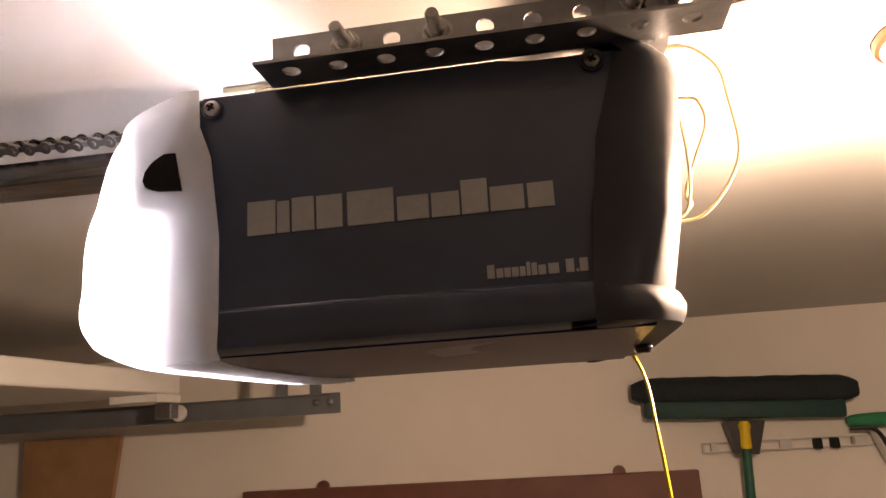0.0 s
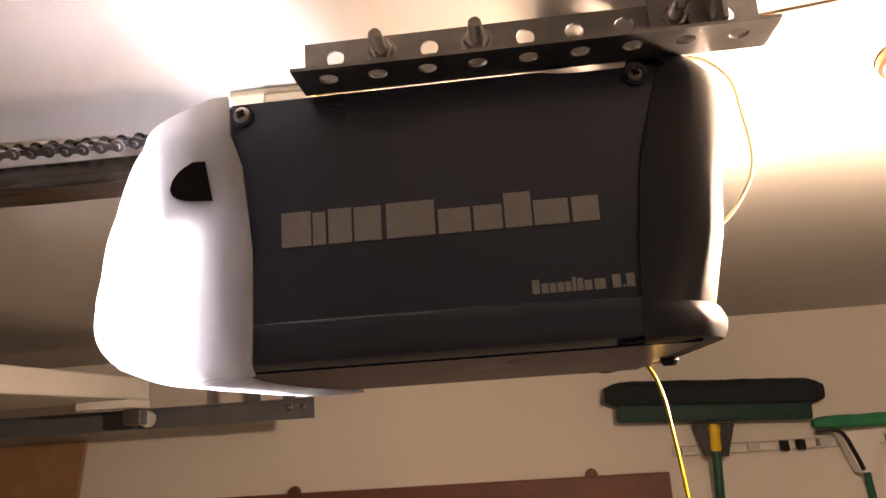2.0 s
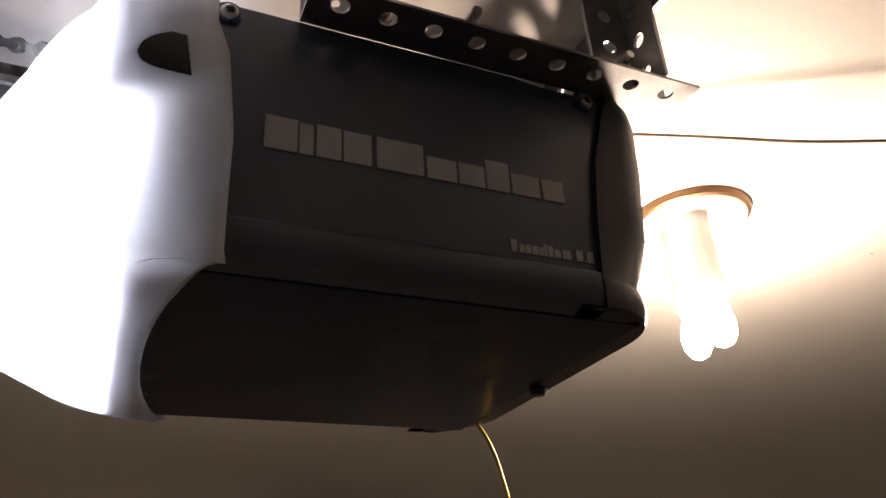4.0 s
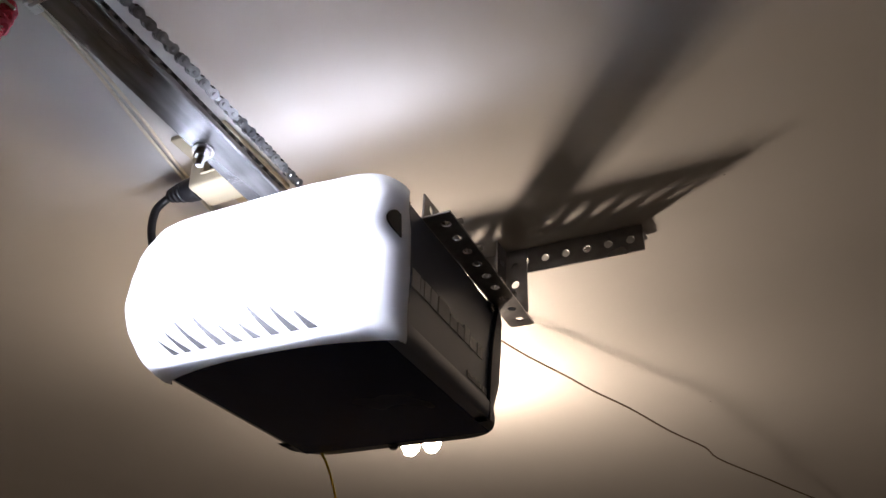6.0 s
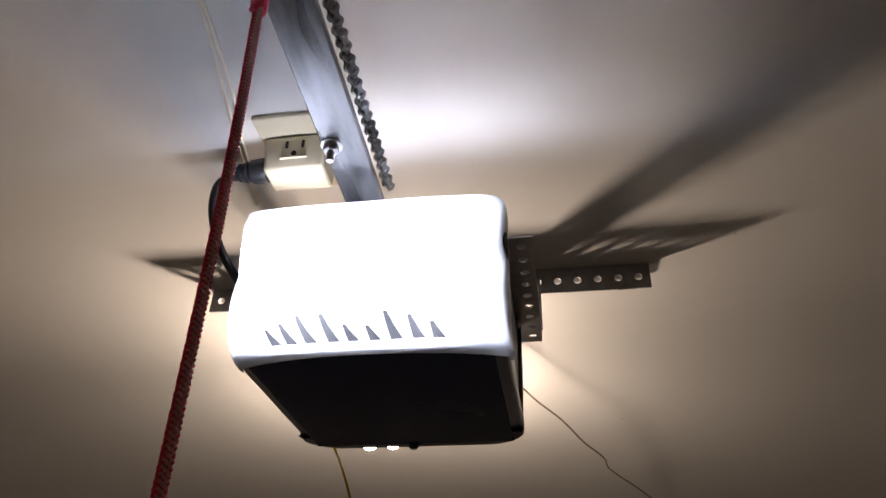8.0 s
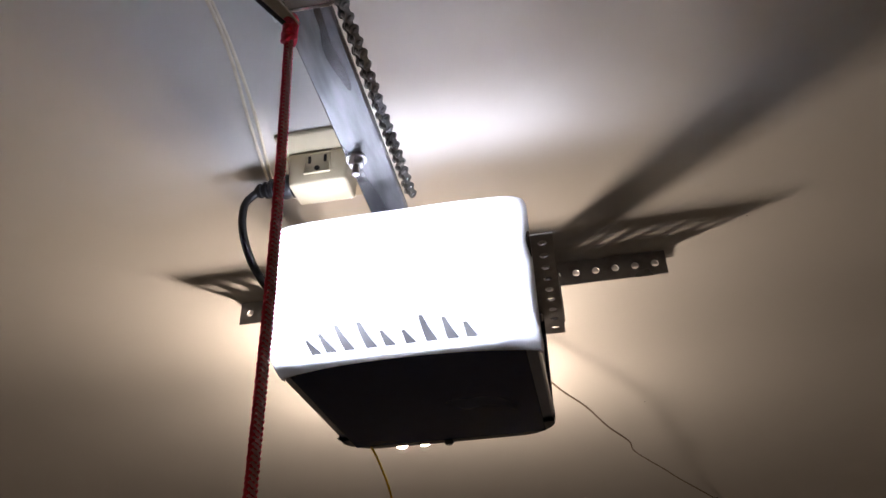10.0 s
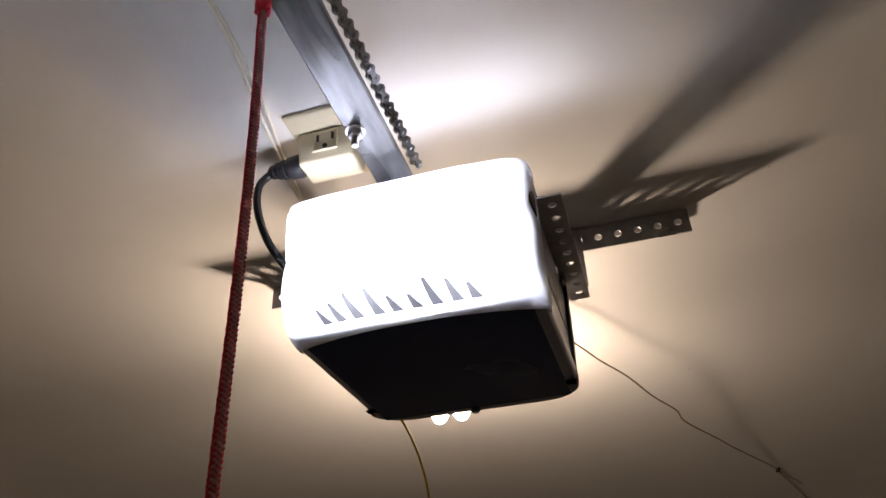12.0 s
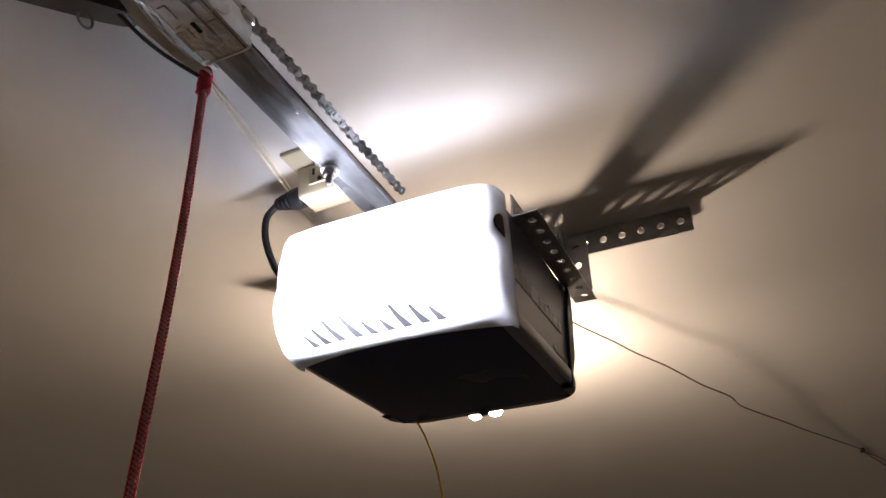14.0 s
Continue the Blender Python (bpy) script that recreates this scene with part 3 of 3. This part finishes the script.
for x, y in ((-0.335, 0.004), (-0.352, -0.010), (-0.372, 0.012), (-0.390, -0.006)):
    bm = bmesh.new()
    turned(bm, [(0.0034, 0.0), (0.0030, 0.0018), (0.0014, 0.0024)], pose(x, y, -0.0045, 180), 12)
    tpart("rivet", bm, M_SCREW, smooth=True)
for k in range(4):
    for y in (-0.0130, 0.0125):
        x = -0.292 - 0.021 * k - (0.006 if y > 0 else 0.0)
        tpart("emboss", boxed(x - 0.0075, x + 0.0075, y - 0.0042, y + 0.0042, -0.0060, -0.0042, 0.0008), M_TROL)
for x, y in ((-0.300, 0.0), (-0.343, 0.0), (-0.386, 0.0)):
    tpart("sleeve_slot", boxed(x - 0.0060, x + 0.0060, y - 0.0022, y + 0.0022, -0.0070, -0.0040, 0.0006), M_DARK, "dark punched slot")
tpart("mouth_tab", boxed(-0.268, -0.256, 0.0150, 0.0235, -0.0050, -0.0030, 0.0008), M_LEVER, "bent bright steel tab")
bm = bmesh.new()
bolt_shank(bm, pose(-0.330, -0.0205, 0.0245, 0, 90, 0), 0.0031, 0.056)
turned(bm, [(0.0068, 0), (0.0068, 0.010)], pose(-0.342, -0.0205, 0.0245, 0, 90, 0), 6)
turned(bm, [(0.0045, 0), (0.0052, 0.004), (0.0052, 0.012), (0.0035, 0.016)], pose(-0.279, -0.0205, 0.0245, 0, 90, 0), 12)
tpart("chain_rod", bm, M_TROL, "threaded rod joining the chain", True)
# release lever: a flat steel paddle with a black bent rod beside it
def paddle(points, width, thick):
    bm = bmesh.new()
    loops = []
    for i, (p, w) in enumerate(zip(points, width)):
        p = Vector(p)
        d = (Vector(points[min(i + 1, len(points) - 1)]) - Vector(points[max(i - 1, 0)])).normalized()
        a = d.cross(Vector((0, 0, 1))).normalized()
        n = a.cross(d)
        loops.append([bm.verts.new(p + a * sx * w / 2 + n * sz * thick / 2) for sx, sz in ((-1, -1), (1, -1), (1, 1), (-1, 1))])
    for a, b in zip(loops, loops[1:]):
        for k in range(4):
            bm.faces.new((a[k], a[(k + 1) % 4], b[(k + 1) % 4], b[k]))
    bm.faces.new(loops[0][::-1])
    bm.faces.new(loops[-1])
    return bm


tpart("release_lever", paddle([(-0.365, 0.026, -0.008), (-0.330, 0.023, -0.018), (-0.305, 0.012, -0.031), (-0.281, -0.005, -0.044)], [0.014, 0.012, 0.010, 0.008], 0.0018), M_LEVER, "flat grey steel release lever")
bm = bmesh.new()
tube(bm, smooth_path([(-0.375, 0.024, -0.003), (-0.352, 0.036, -0.012), (-0.338, 0.033, -0.020), (-0.312, 0.021, -0.033), (-0.284, -0.001, -0.047)], 6), 0.0016, 8)
tpart("lever_rod", bm, M_BLACK, "black bent release rod", True)
bm = bmesh.new()
tube(bm, smooth_path([(-0.322, 0.022, -0.006), (-0.314, 0.018, -0.015), (-0.306, 0.012, -0.025)], 5), 0.0014, 8)
tpart("spring_clip", bm, M_SCREW, "bright wire clip", True)
for k in range(3):
    bm = bmesh.new()
    turned(bm, [(0.0050, 0.0), (0.0048, 0.0020)], pose(-0.350 - 0.020 * k, 0.021 + 0.003 * k, -0.008, 180), 14)
    tpart("pivot_pin", bm, M_DARK)
bm = bmesh.new()
turned(bm, [(0.0100, 0.0), (0.0100, 0.002), (0.0075, 0.002), (0.0075, 0.009), (0.0050, 0.011)], pose(-0.336, 0.030, 0.008, -120), 18)
tpart("arm_bolt", bm, M_SCREW, "large zinc bolt head", True)
tpart("door_arm", paddle([(-0.322, 0.040, 0.002), (-0.328, 0.040, -0.002), (-0.345, 0.040, -0.013), (-0.400, 0.040, -0.049), (-0.560, 0.040, -0.153)], [0.012, 0.020, 0.024, 0.024, 0.024], 0.012), M_BLACK, "black steel door arm")
bm = bmesh.new()
ring = [Vector((-0.358 + 0.0065 * math.cos(a), 0.046, -0.034 + 0.0065 * math.sin(a))) for a in [2 * math.pi * k / 20 for k in range(21)]]
tube(bm, ring, 0.0011, 7)
tpart("pull_ring", bm, M_TRACK, "small steel ring", True)

# ---- release rope ----
rope = thing("release_rope", "red braided emergency release rope hanging with a knot", "rope", at=(-0.364, 0.121, 2.312))
for strand in range(8):
    bm = bmesh.new()
    pts = []
    turn = 1 if strand % 2 else -1
    for k in range(721):
        z = -0.012 - 0.66 * k / 720
        a = strand * math.pi / 4 + turn * k * 0.50
        r = 0.0019 + 0.00035 * math.sin(k * 1.0 + strand * math.pi / 2)
        pts.append(Vector((r * math.cos(a) + 0.003 * math.sin(k * 0.011), r * math.sin(a) + 0.027 * (z + 0.012), z)))
    tube(bm, pts, 0.00105 if turn > 0 else 0.00115, 5)
    part("strand", bm, M_ROPE2 if turn > 0 else M_ROPE, rope, smooth=True)
bm = bmesh.new()
pts = []
for k in range(110):
    a = k * 0.42
    pts.append(Vector((0.0036 * math.cos(a), 0.0034 * math.sin(a), -0.017 + 0.021 * k / 110 + 0.0025 * math.sin(a * 1.7))))
tube(bm, pts, 0.0021, 7)
part("knot", bm, M_ROPE, rope, "tight red rope knot", smooth=True)

# ---- ceiling outlet with adapter and power cord ----
plate = thing("outlet_plate", "ivory plastic outlet plate on the ceiling", "outlet plate", at=(-0.071, 0.2065, CEIL))
part("cover", boxed(-0.057, 0.057, -0.035, 0.035, -0.006, 0.0, 0.002), M_CREAM, plate)
tap = thing("outlet_adapter", "aged ivory three-way outlet adapter plugged into the ceiling plate", "adapter", at=(-0.080, 0.2025, CEIL - 0.006))
bm = bmesh.new()
vs = box(bm, -0.021, 0.021, -0.0335, 0.0335, -0.041, 0.0)
for v in vs:
    if v.co.z < -0.03:
        v.co.y *= 0.93
        v.co.x = v.co.x * 0.86 + 0.001
bmesh.ops.bevel(bm, geom=list(bm.edges), offset=0.004, segments=3, affect="EDGES", profile=0.5)
body = part("adapter_body", bm, M_CREAM, tap, smooth=True)
for y, w in ((0.0085, 0.0013), (-0.0085, 0.0013)):
    part("slot", boxed(-0.0212, -0.0175, y - w, y + w, -0.0160, -0.0080), M_DARK, body)
bm = bmesh.new()
turned(bm, [(0.0028, 0.0), (0.0028, 0.0015)], pose(-0.0192, 0, -0.0235, 0, -90, 0), 12)
part("earth_hole", bm, M_DARK, body)
bm = bmesh.new()
for a in (-0.0135, 0.0135):
    box(bm, -0.0214, -0.0185, a - 0.0006, a + 0.0006, -0.029, -0.005)
for a in (-0.029, -0.005):
    box(bm, -0.0214, -0.0185, -0.0135, 0.0135, a - 0.0006, a + 0.0006)
part("outlet_rim", bm, M_CREAM, body)

cord = thing("power_cord", "black power cord with moulded plug in the adapter", "power cord", at=(-0.075, 0.25, CEIL - 0.03))
bm = bmesh.new()
o = Vector((0.075, -0.25, -(CEIL - 0.03)))
m = Matrix.Translation(Vector((-0.080, 0.2355, 2.412)) + o) @ pose(0, 0, 0, -90)
turned(bm, [(0.0125, 0.0), (0.0135, 0.003), (0.0125, 0.016), (0.0105, 0.018), (0.0098, 0.020), (0.0112, 0.021), (0.0110, 0.024), (0.0082, 0.025), (0.0082, 0.027), (0.0098, 0.028), (0.0094, 0.031), (0.0068, 0.032), (0.0068, 0.034), (0.0082, 0.035), (0.0078, 0.038), (0.0044, 0.042)], m, 16)
part("plug", bm, M_BLACK, cord, "black moulded plug", smooth=True)
pts = [(-0.080, 0.272, 2.411), (-0.081, 0.280, 2.406), (-0.083, 0.287, 2.392), (-0.078, 0.288, 2.366), (-0.064, 0.281, 2.335), (-0.042, 0.269, 2.312), (-0.012, 0.260, 2.300), (0.02, 0.245, 2.296)]
wire("cord", [Vector(p) + o for p in pts], 0.0043, M_BLACK, cord, segs=10)

# ---- wires ----
bell = thing("bell_wire", "pair of cream bell wires stapled along the ceiling", "wire", at=(-0.2, 0.26, CEIL))
for s in (-1, 1):
    pts = []
    for k in range(26):
        u = k / 25
        x = -2.2 + 2.25 * u if k < 10 else -1.3 + (k - 10) * 0.0873
        pts.append((x + 0.2, float(np.interp(x, [-2.2, -0.359, -0.205, -0.165, 0.01], [-0.241, -0.038, -0.021, -0.010, 0.026])) + s * 0.0022 + 0.0016 * math.sin(k * 1.9 + s), -0.003 - 0.0012 * (s + 1)))
    wire("strand", pts, 0.0017, M_BELL, bell, steps=4)

lead = thing("sensor_wire", "thin brown wire drooping across the ceiling to a staple", "wire", at=(0.54, -0.02, CEIL))
o = Vector((-0.54, 0.02, -CEIL))
pts = [(0.205, 0.150, 2.440), (0.27, 0.118, 2.431), (0.344, 0.083, 2.421), (0.415, 0.053, 2.413), (0.50, 0.016, 2.409), (0.56, -0.008, 2.406), (0.642, -0.046, 2.403), (0.77, -0.084, 2.406), (0.877, -0.124, 2.409), (0.966, -0.140, 2.412), (1.145, -0.210, 2.420), (1.26, -0.252, 2.426), (1.533, -0.364, 2.438), (1.60, -0.380, 2.441), (1.80, -0.440, 2.442), (2.4, -0.62, 2.443), (3.44, -0.95, 2.443)]
wire("lead", [Vector(p) + o for p in pts], 0.0015, M_WIRE, lead, steps=10)
wire("loose_end", [Vector(p) + o for p in ((1.575, -0.371, 2.440), (1.64, -0.41, 2.436), (1.72, -0.45, 2.430))], 0.0013, M_WIRE, lead)
bm = bmesh.new()
box(bm, 1.020, 1.050, -0.360, -0.350, -0.006, 0.0, 0.001)
part("staple", bm, M_DARK, lead)

loop = thing("wire_loop", "loose tan wire loops behind the opener", "wire", at=(0.2, 0.2, 2.3))
o = Vector((-0.2, -0.2, -2.3))
wire("outer_loop", [Vector(p) + o for p in ((0.212, 0.20, 2.440), (0.233, 0.20, 2.443), (0.248, 0.20, 2.440), (0.264, 0.20, 2.422), (0.268, 0.20, 2.398), (0.271, 0.20, 2.356), (0.260, 0.20, 2.329), (0.241, 0.20, 2.308), (0.224, 0.20, 2.303), (0.192, 0.19, 2.304))], 0.0014, M_LOOP, loop)
wire("inner_loop", [Vector(p) + o for p in ((0.205, 0.20, 2.402), (0.236, 0.20, 2.400), (0.246, 0.20, 2.396), (0.249, 0.20, 2.377), (0.238, 0.20, 2.350), (0.228, 0.20, 2.324), (0.231, 0.20, 2.315), (0.222, 0.20, 2.306))], 0.0013, M_LOOP, loop)
wire("tail_loop", [Vector(p) + o for p in ((0.226, 0.19, 2.396), (0.230, 0.19, 2.370), (0.231, 0.19, 2.342), (0.229, 0.19, 2.320), (0.222, 0.19, 2.305), (0.192, 0.19, 2.298))], 0.0014, M_LOOP, loop)

# ---- ceiling lamp behind the opener ----
lamp = thing("ceiling_lamp", "two-bulb ceiling lamp with bronze rim, lit warm", "ceiling lamp", at=(0.453, 0.2275, CEIL))
bm = bmesh.new()
turned(bm, [(0.056, -0.008), (0.059, -0.007), (0.060, -0.004), (0.060, 0.0)], None, 40)
part("canopy", bm, M_BRONZE, lamp, smooth=True)
bm = bmesh.new()
turned(bm, [(0.048, -0.0125), (0.054, -0.0105), (0.0555, -0.0078)], None, 40)
part("canopy_pan", bm, M_WHITE, lamp, smooth=True)
for dx, dy in ((-0.014, -0.018), (-0.012, 0.018)):
    bm = bmesh.new()
    turned(bm, [(0.0125, -0.010), (0.0125, -0.103), (0.010, -0.110)], Matrix.Translation((dx, dy, 0)), 16)
    part("socket", bm, M_WHITE, lamp, smooth=True)
    bm = bmesh.new()
    turned(bm, [(0.009, -0.110), (0.0125, -0.120), (0.0145, -0.131), (0.0130, -0.142), (0.0080, -0.150), (0.003, -0.1525)], Matrix.Translation((dx, dy, 0)), 20)
    part("bulb", bm, G_WARM, lamp, "lit warm white bulb", smooth=True)

# ---- far wall: broom, rack, boards ----
YW = WALL_Y
rack = thing("tool_rack", "pale steel tool rack rail fixed on the wall", "tool rack", at=(0.90, YW, 2.045))
for z in (-0.0135, 0.0135):
    part("rack_rail", boxed(-0.385, 0.60, -0.026, -0.021, z - 0.0026, z + 0.0026, 0.001), M_ZINC, rack)
part("rack_end", boxed(-0.388, -0.380, -0.0262, -0.0208, -0.0160, 0.0160, 0.001), M_ZINC, rack)
for k in range(4):
    part("rack_web", boxed(-0.165 + 0.21 * k, -0.132 + 0.21 * k, -0.0258, -0.0212, -0.0118, 0.0118), M_ZINC, rack)
for k in range(5):
    part("rack_post", boxed(-0.36 + 0.20 * k, -0.345 + 0.20 * k, -0.021, 0.0, -0.012, 0.012), M_GALV, rack)
for x in (-0.075, -0.028, 0.105, 0.26):
    part("rack_hook", boxed(x, x + 0.020, -0.060, -0.026, -0.017, 0.013, 0.003), M_DARK, rack)


def bristle_head(bm, length, depth, height, rings=28, seed=1):
    rng = random.Random(seed)
    loops = []
    segs = 20
    for k in range(rings + 1):
        u = -1 + 2 * k / rings
        end = (1 - abs(u) ** 14) ** 0.5 if abs(u) < 1 else 0.55
        end = max(end, 0.55)
        lp = []
        for s in range(segs):
            a = 2 * math.pi * s / segs
            j = 1 + rng.uniform(-0.05, 0.05)
            lp.append(bm.verts.new((u * length / 2, depth / 2 * math.copysign(abs(math.cos(a)) ** 0.7, math.cos(a)) * end * j, height / 2 * math.copysign(abs(math.sin(a)) ** 0.7, math.sin(a)) * end * j)))
        loops.append(lp)
    for a, b in zip(loops, loops[1:]):
        for s in range(segs):
            bm.faces.new((a[s], a[(s + 1) % segs], b[(s + 1) % segs], b[s]))
    bm.faces.new(loops[0][::-1])
    bm.faces.new(loops[-1])


broom = thing("push_broom", "dark push broom hung head up on the wall rack", "broom", at=(0.626, YW - 0.08, 2.042))
broom.matrix_basis = pose(0.626, YW - 0.08, 2.042, 0, 2.6, 0) @ Matrix.Scale(0.775, 4)
bm = bmesh.new()
bristle_head(bm, 0.82, 0.10, 0.105)
bm.transform(Matrix.Translation((0.005, 0, 0.215)))
part("bristles", bm, M_BRIS, broom, "dark bristles with a green band", smooth=True)
part("brush_block", boxed(-0.36, 0.36, -0.045, 0.045, 0.110, 0.176, 0.012), M_BLOCK, broom, "dark green lower bristle band", smooth=True)
bm = bmesh.new()
vs = box(bm, -0.070, 0.070, -0.035, 0.035, -0.02, 0.10)
for v in vs:
    if v.co.z < 0:
        v.co.x *= 0.55
part("head_clamp", bm, M_BLACK, broom)
bm = bmesh.new()
turned(bm, [(0.018, 0.0), (0.021, 0.01), (0.020, 0.06), (0.024, 0.085), (0.016, 0.10)], pose(-0.005, -0.030, 0.0), 16)
part("ferrule", bm, M_YELLOW, broom, "yellow plastic ferrule", smooth=True)
bm = bmesh.new()
turned(bm, [(0.017, -1.45), (0.017, 0.0)], pose(-0.005, -0.030, 0.0), 16)
part("handle", bm, M_GREEN, broom, "green painted handle", smooth=True)

broom2 = thing("garden_brush", "green bristled brush hung beside the broom", "brush", at=(0.99, YW - 0.07, 2.06))
broom2.matrix_basis = pose(0.99, YW - 0.07, 2.06) @ Matrix.Scale(0.78, 4)
bm = bmesh.new()
bristle_head(bm, 0.46, 0.05, 0.048, seed=5)
bm.transform(Matrix.Translation((0.136, 0, 0.055)))
part("bristles", bm, M_BRISG, broom2, smooth=True)
bm = bmesh.new()
vs = box(bm, -0.02, 0.13, -0.045, 0.02, -0.13, 0.02, 0.0)
for v in vs:
    if v.co.z < -0.05:
        v.co.x = 0.055 + (v.co.x - 0.055) * 0.3
part("brush_socket", bm, M_WHITE, broom2, "white plastic socket")
bm = bmesh.new()
turned(bm, [(0.013, -1.4), (0.013, -0.09)], pose(0.055, -0.01, 0, 0, -4, 0), 14)
part("handle", bm, M_GREEN, broom2, smooth=True)

bm = bmesh.new()
tube(bm, smooth_path([(-0.10, -0.03, 0.03), (-0.02, -0.05, 0.02), (0.02, -0.05, -0.06), (0.04, -0.05, -0.12)], 6), 0.008, 8)
part("hanging_strap", bm, M_BLACK, broom2, smooth=True)

bm = bmesh.new()
box(bm, -0.721, 0.721, -0.030, 0.0, -0.30, 0.0, 0.004)
shelf = thing("brown_board", "dark brown stained wooden board on the wall", "board", at=(-0.227, YW, 1.985))
part("board", bm, M_BROWN, shelf)
for x in (-0.449, 0.489):
    bm = bmesh.new()
    turned(bm, [(0.018, -0.010), (0.0195, 0.0), (0.018, 0.010)], pose(x, -0.015, 0.004, 90), 18)
    part("hanger_knob", bm, M_BROWN, shelf, smooth=True)

plank = thing("plywood_board", "tan plywood board leaning flat on the wall", "board", at=(-1.553, YW, 0.9))
bm = bmesh.new()
vs = box(bm, -0.18, 0.18, -0.05, -0.03, -0.9, 1.290, 0.0)
for v in vs:
    if v.co.z < 0 and v.co.x > 0:
        v.co.x = -0.10
part("sheet", bm, M_TAN, plank)

# ---- overhead door and its track ----
track = thing("door_track", "grey steel overhead door track hung near the wall", "door track", at=(-2.268, 1.7, 2.238))
bm = bmesh.new()
prof = [(-0.014, -0.027), (0.015, -0.027), (0.015, 0.029), (-0.014, 0.029), (-0.014, 0.026), (0.012, 0.026), (0.012, -0.024), (-0.014, -0.024)]
ends = [[bm.verts.new((x, y, z)) for y, z in prof] for x in (-2.6, 1.765)]
for k in range(len(prof)):
    j = (k + 1) % len(prof)
    bm.faces.new((ends[0][k], ends[0][j], ends[1][j], ends[1][k]))
bm.faces.new(ends[0])
bm.faces.new(ends[1][::-1])
part("channel", bm, M_TRACK, track)
for x in (1.695, 1.735):
    bm = bmesh.new()
    turned(bm, [(0.009, 0.0), (0.009, 0.004), (0.005, 0.007)], pose(x, 0.012, 0.005, 90), 12)
    part("track_bolt", bm, M_SCREW, track)
for x in (1.575, 1.675):
    part("hanger", boxed(x, x + 0.035, 0.0152, 0.0185, 0.0, CEIL - 2.238 - 0.002), M_TRACK, track)

door = thing("overhead_door", "white panelled garage door rolled up under the ceiling", "garage door", at=(-2.375, 0.0, 2.287))
for k in range(5):
    x1 = 1.44 - 0.54 * k
    part("door_panel", boxed(x1 - 0.535, x1, -1.38, 1.62, 0.0, 0.058, 0.006), M_WHITE, door)
part("end_stile", boxed(1.30, 1.4405, 1.50, 1.622, -0.022, -0.0005, 0.003), M_WHITE, door)
bm = bmesh.new()
box(bm, 1.38, 1.43, 1.59, 1.63, -0.065, -0.022, 0.003)
part("roller_bracket", bm, M_GALV, door)
bm = bmesh.new()
turned(bm, [(0.022, 0.0), (0.024, 0.006), (0.022, 0.012)], pose(1.40, 1.695, -0.049, 90), 18)
part("roller", bm, M_WHITE, door, smooth=True)
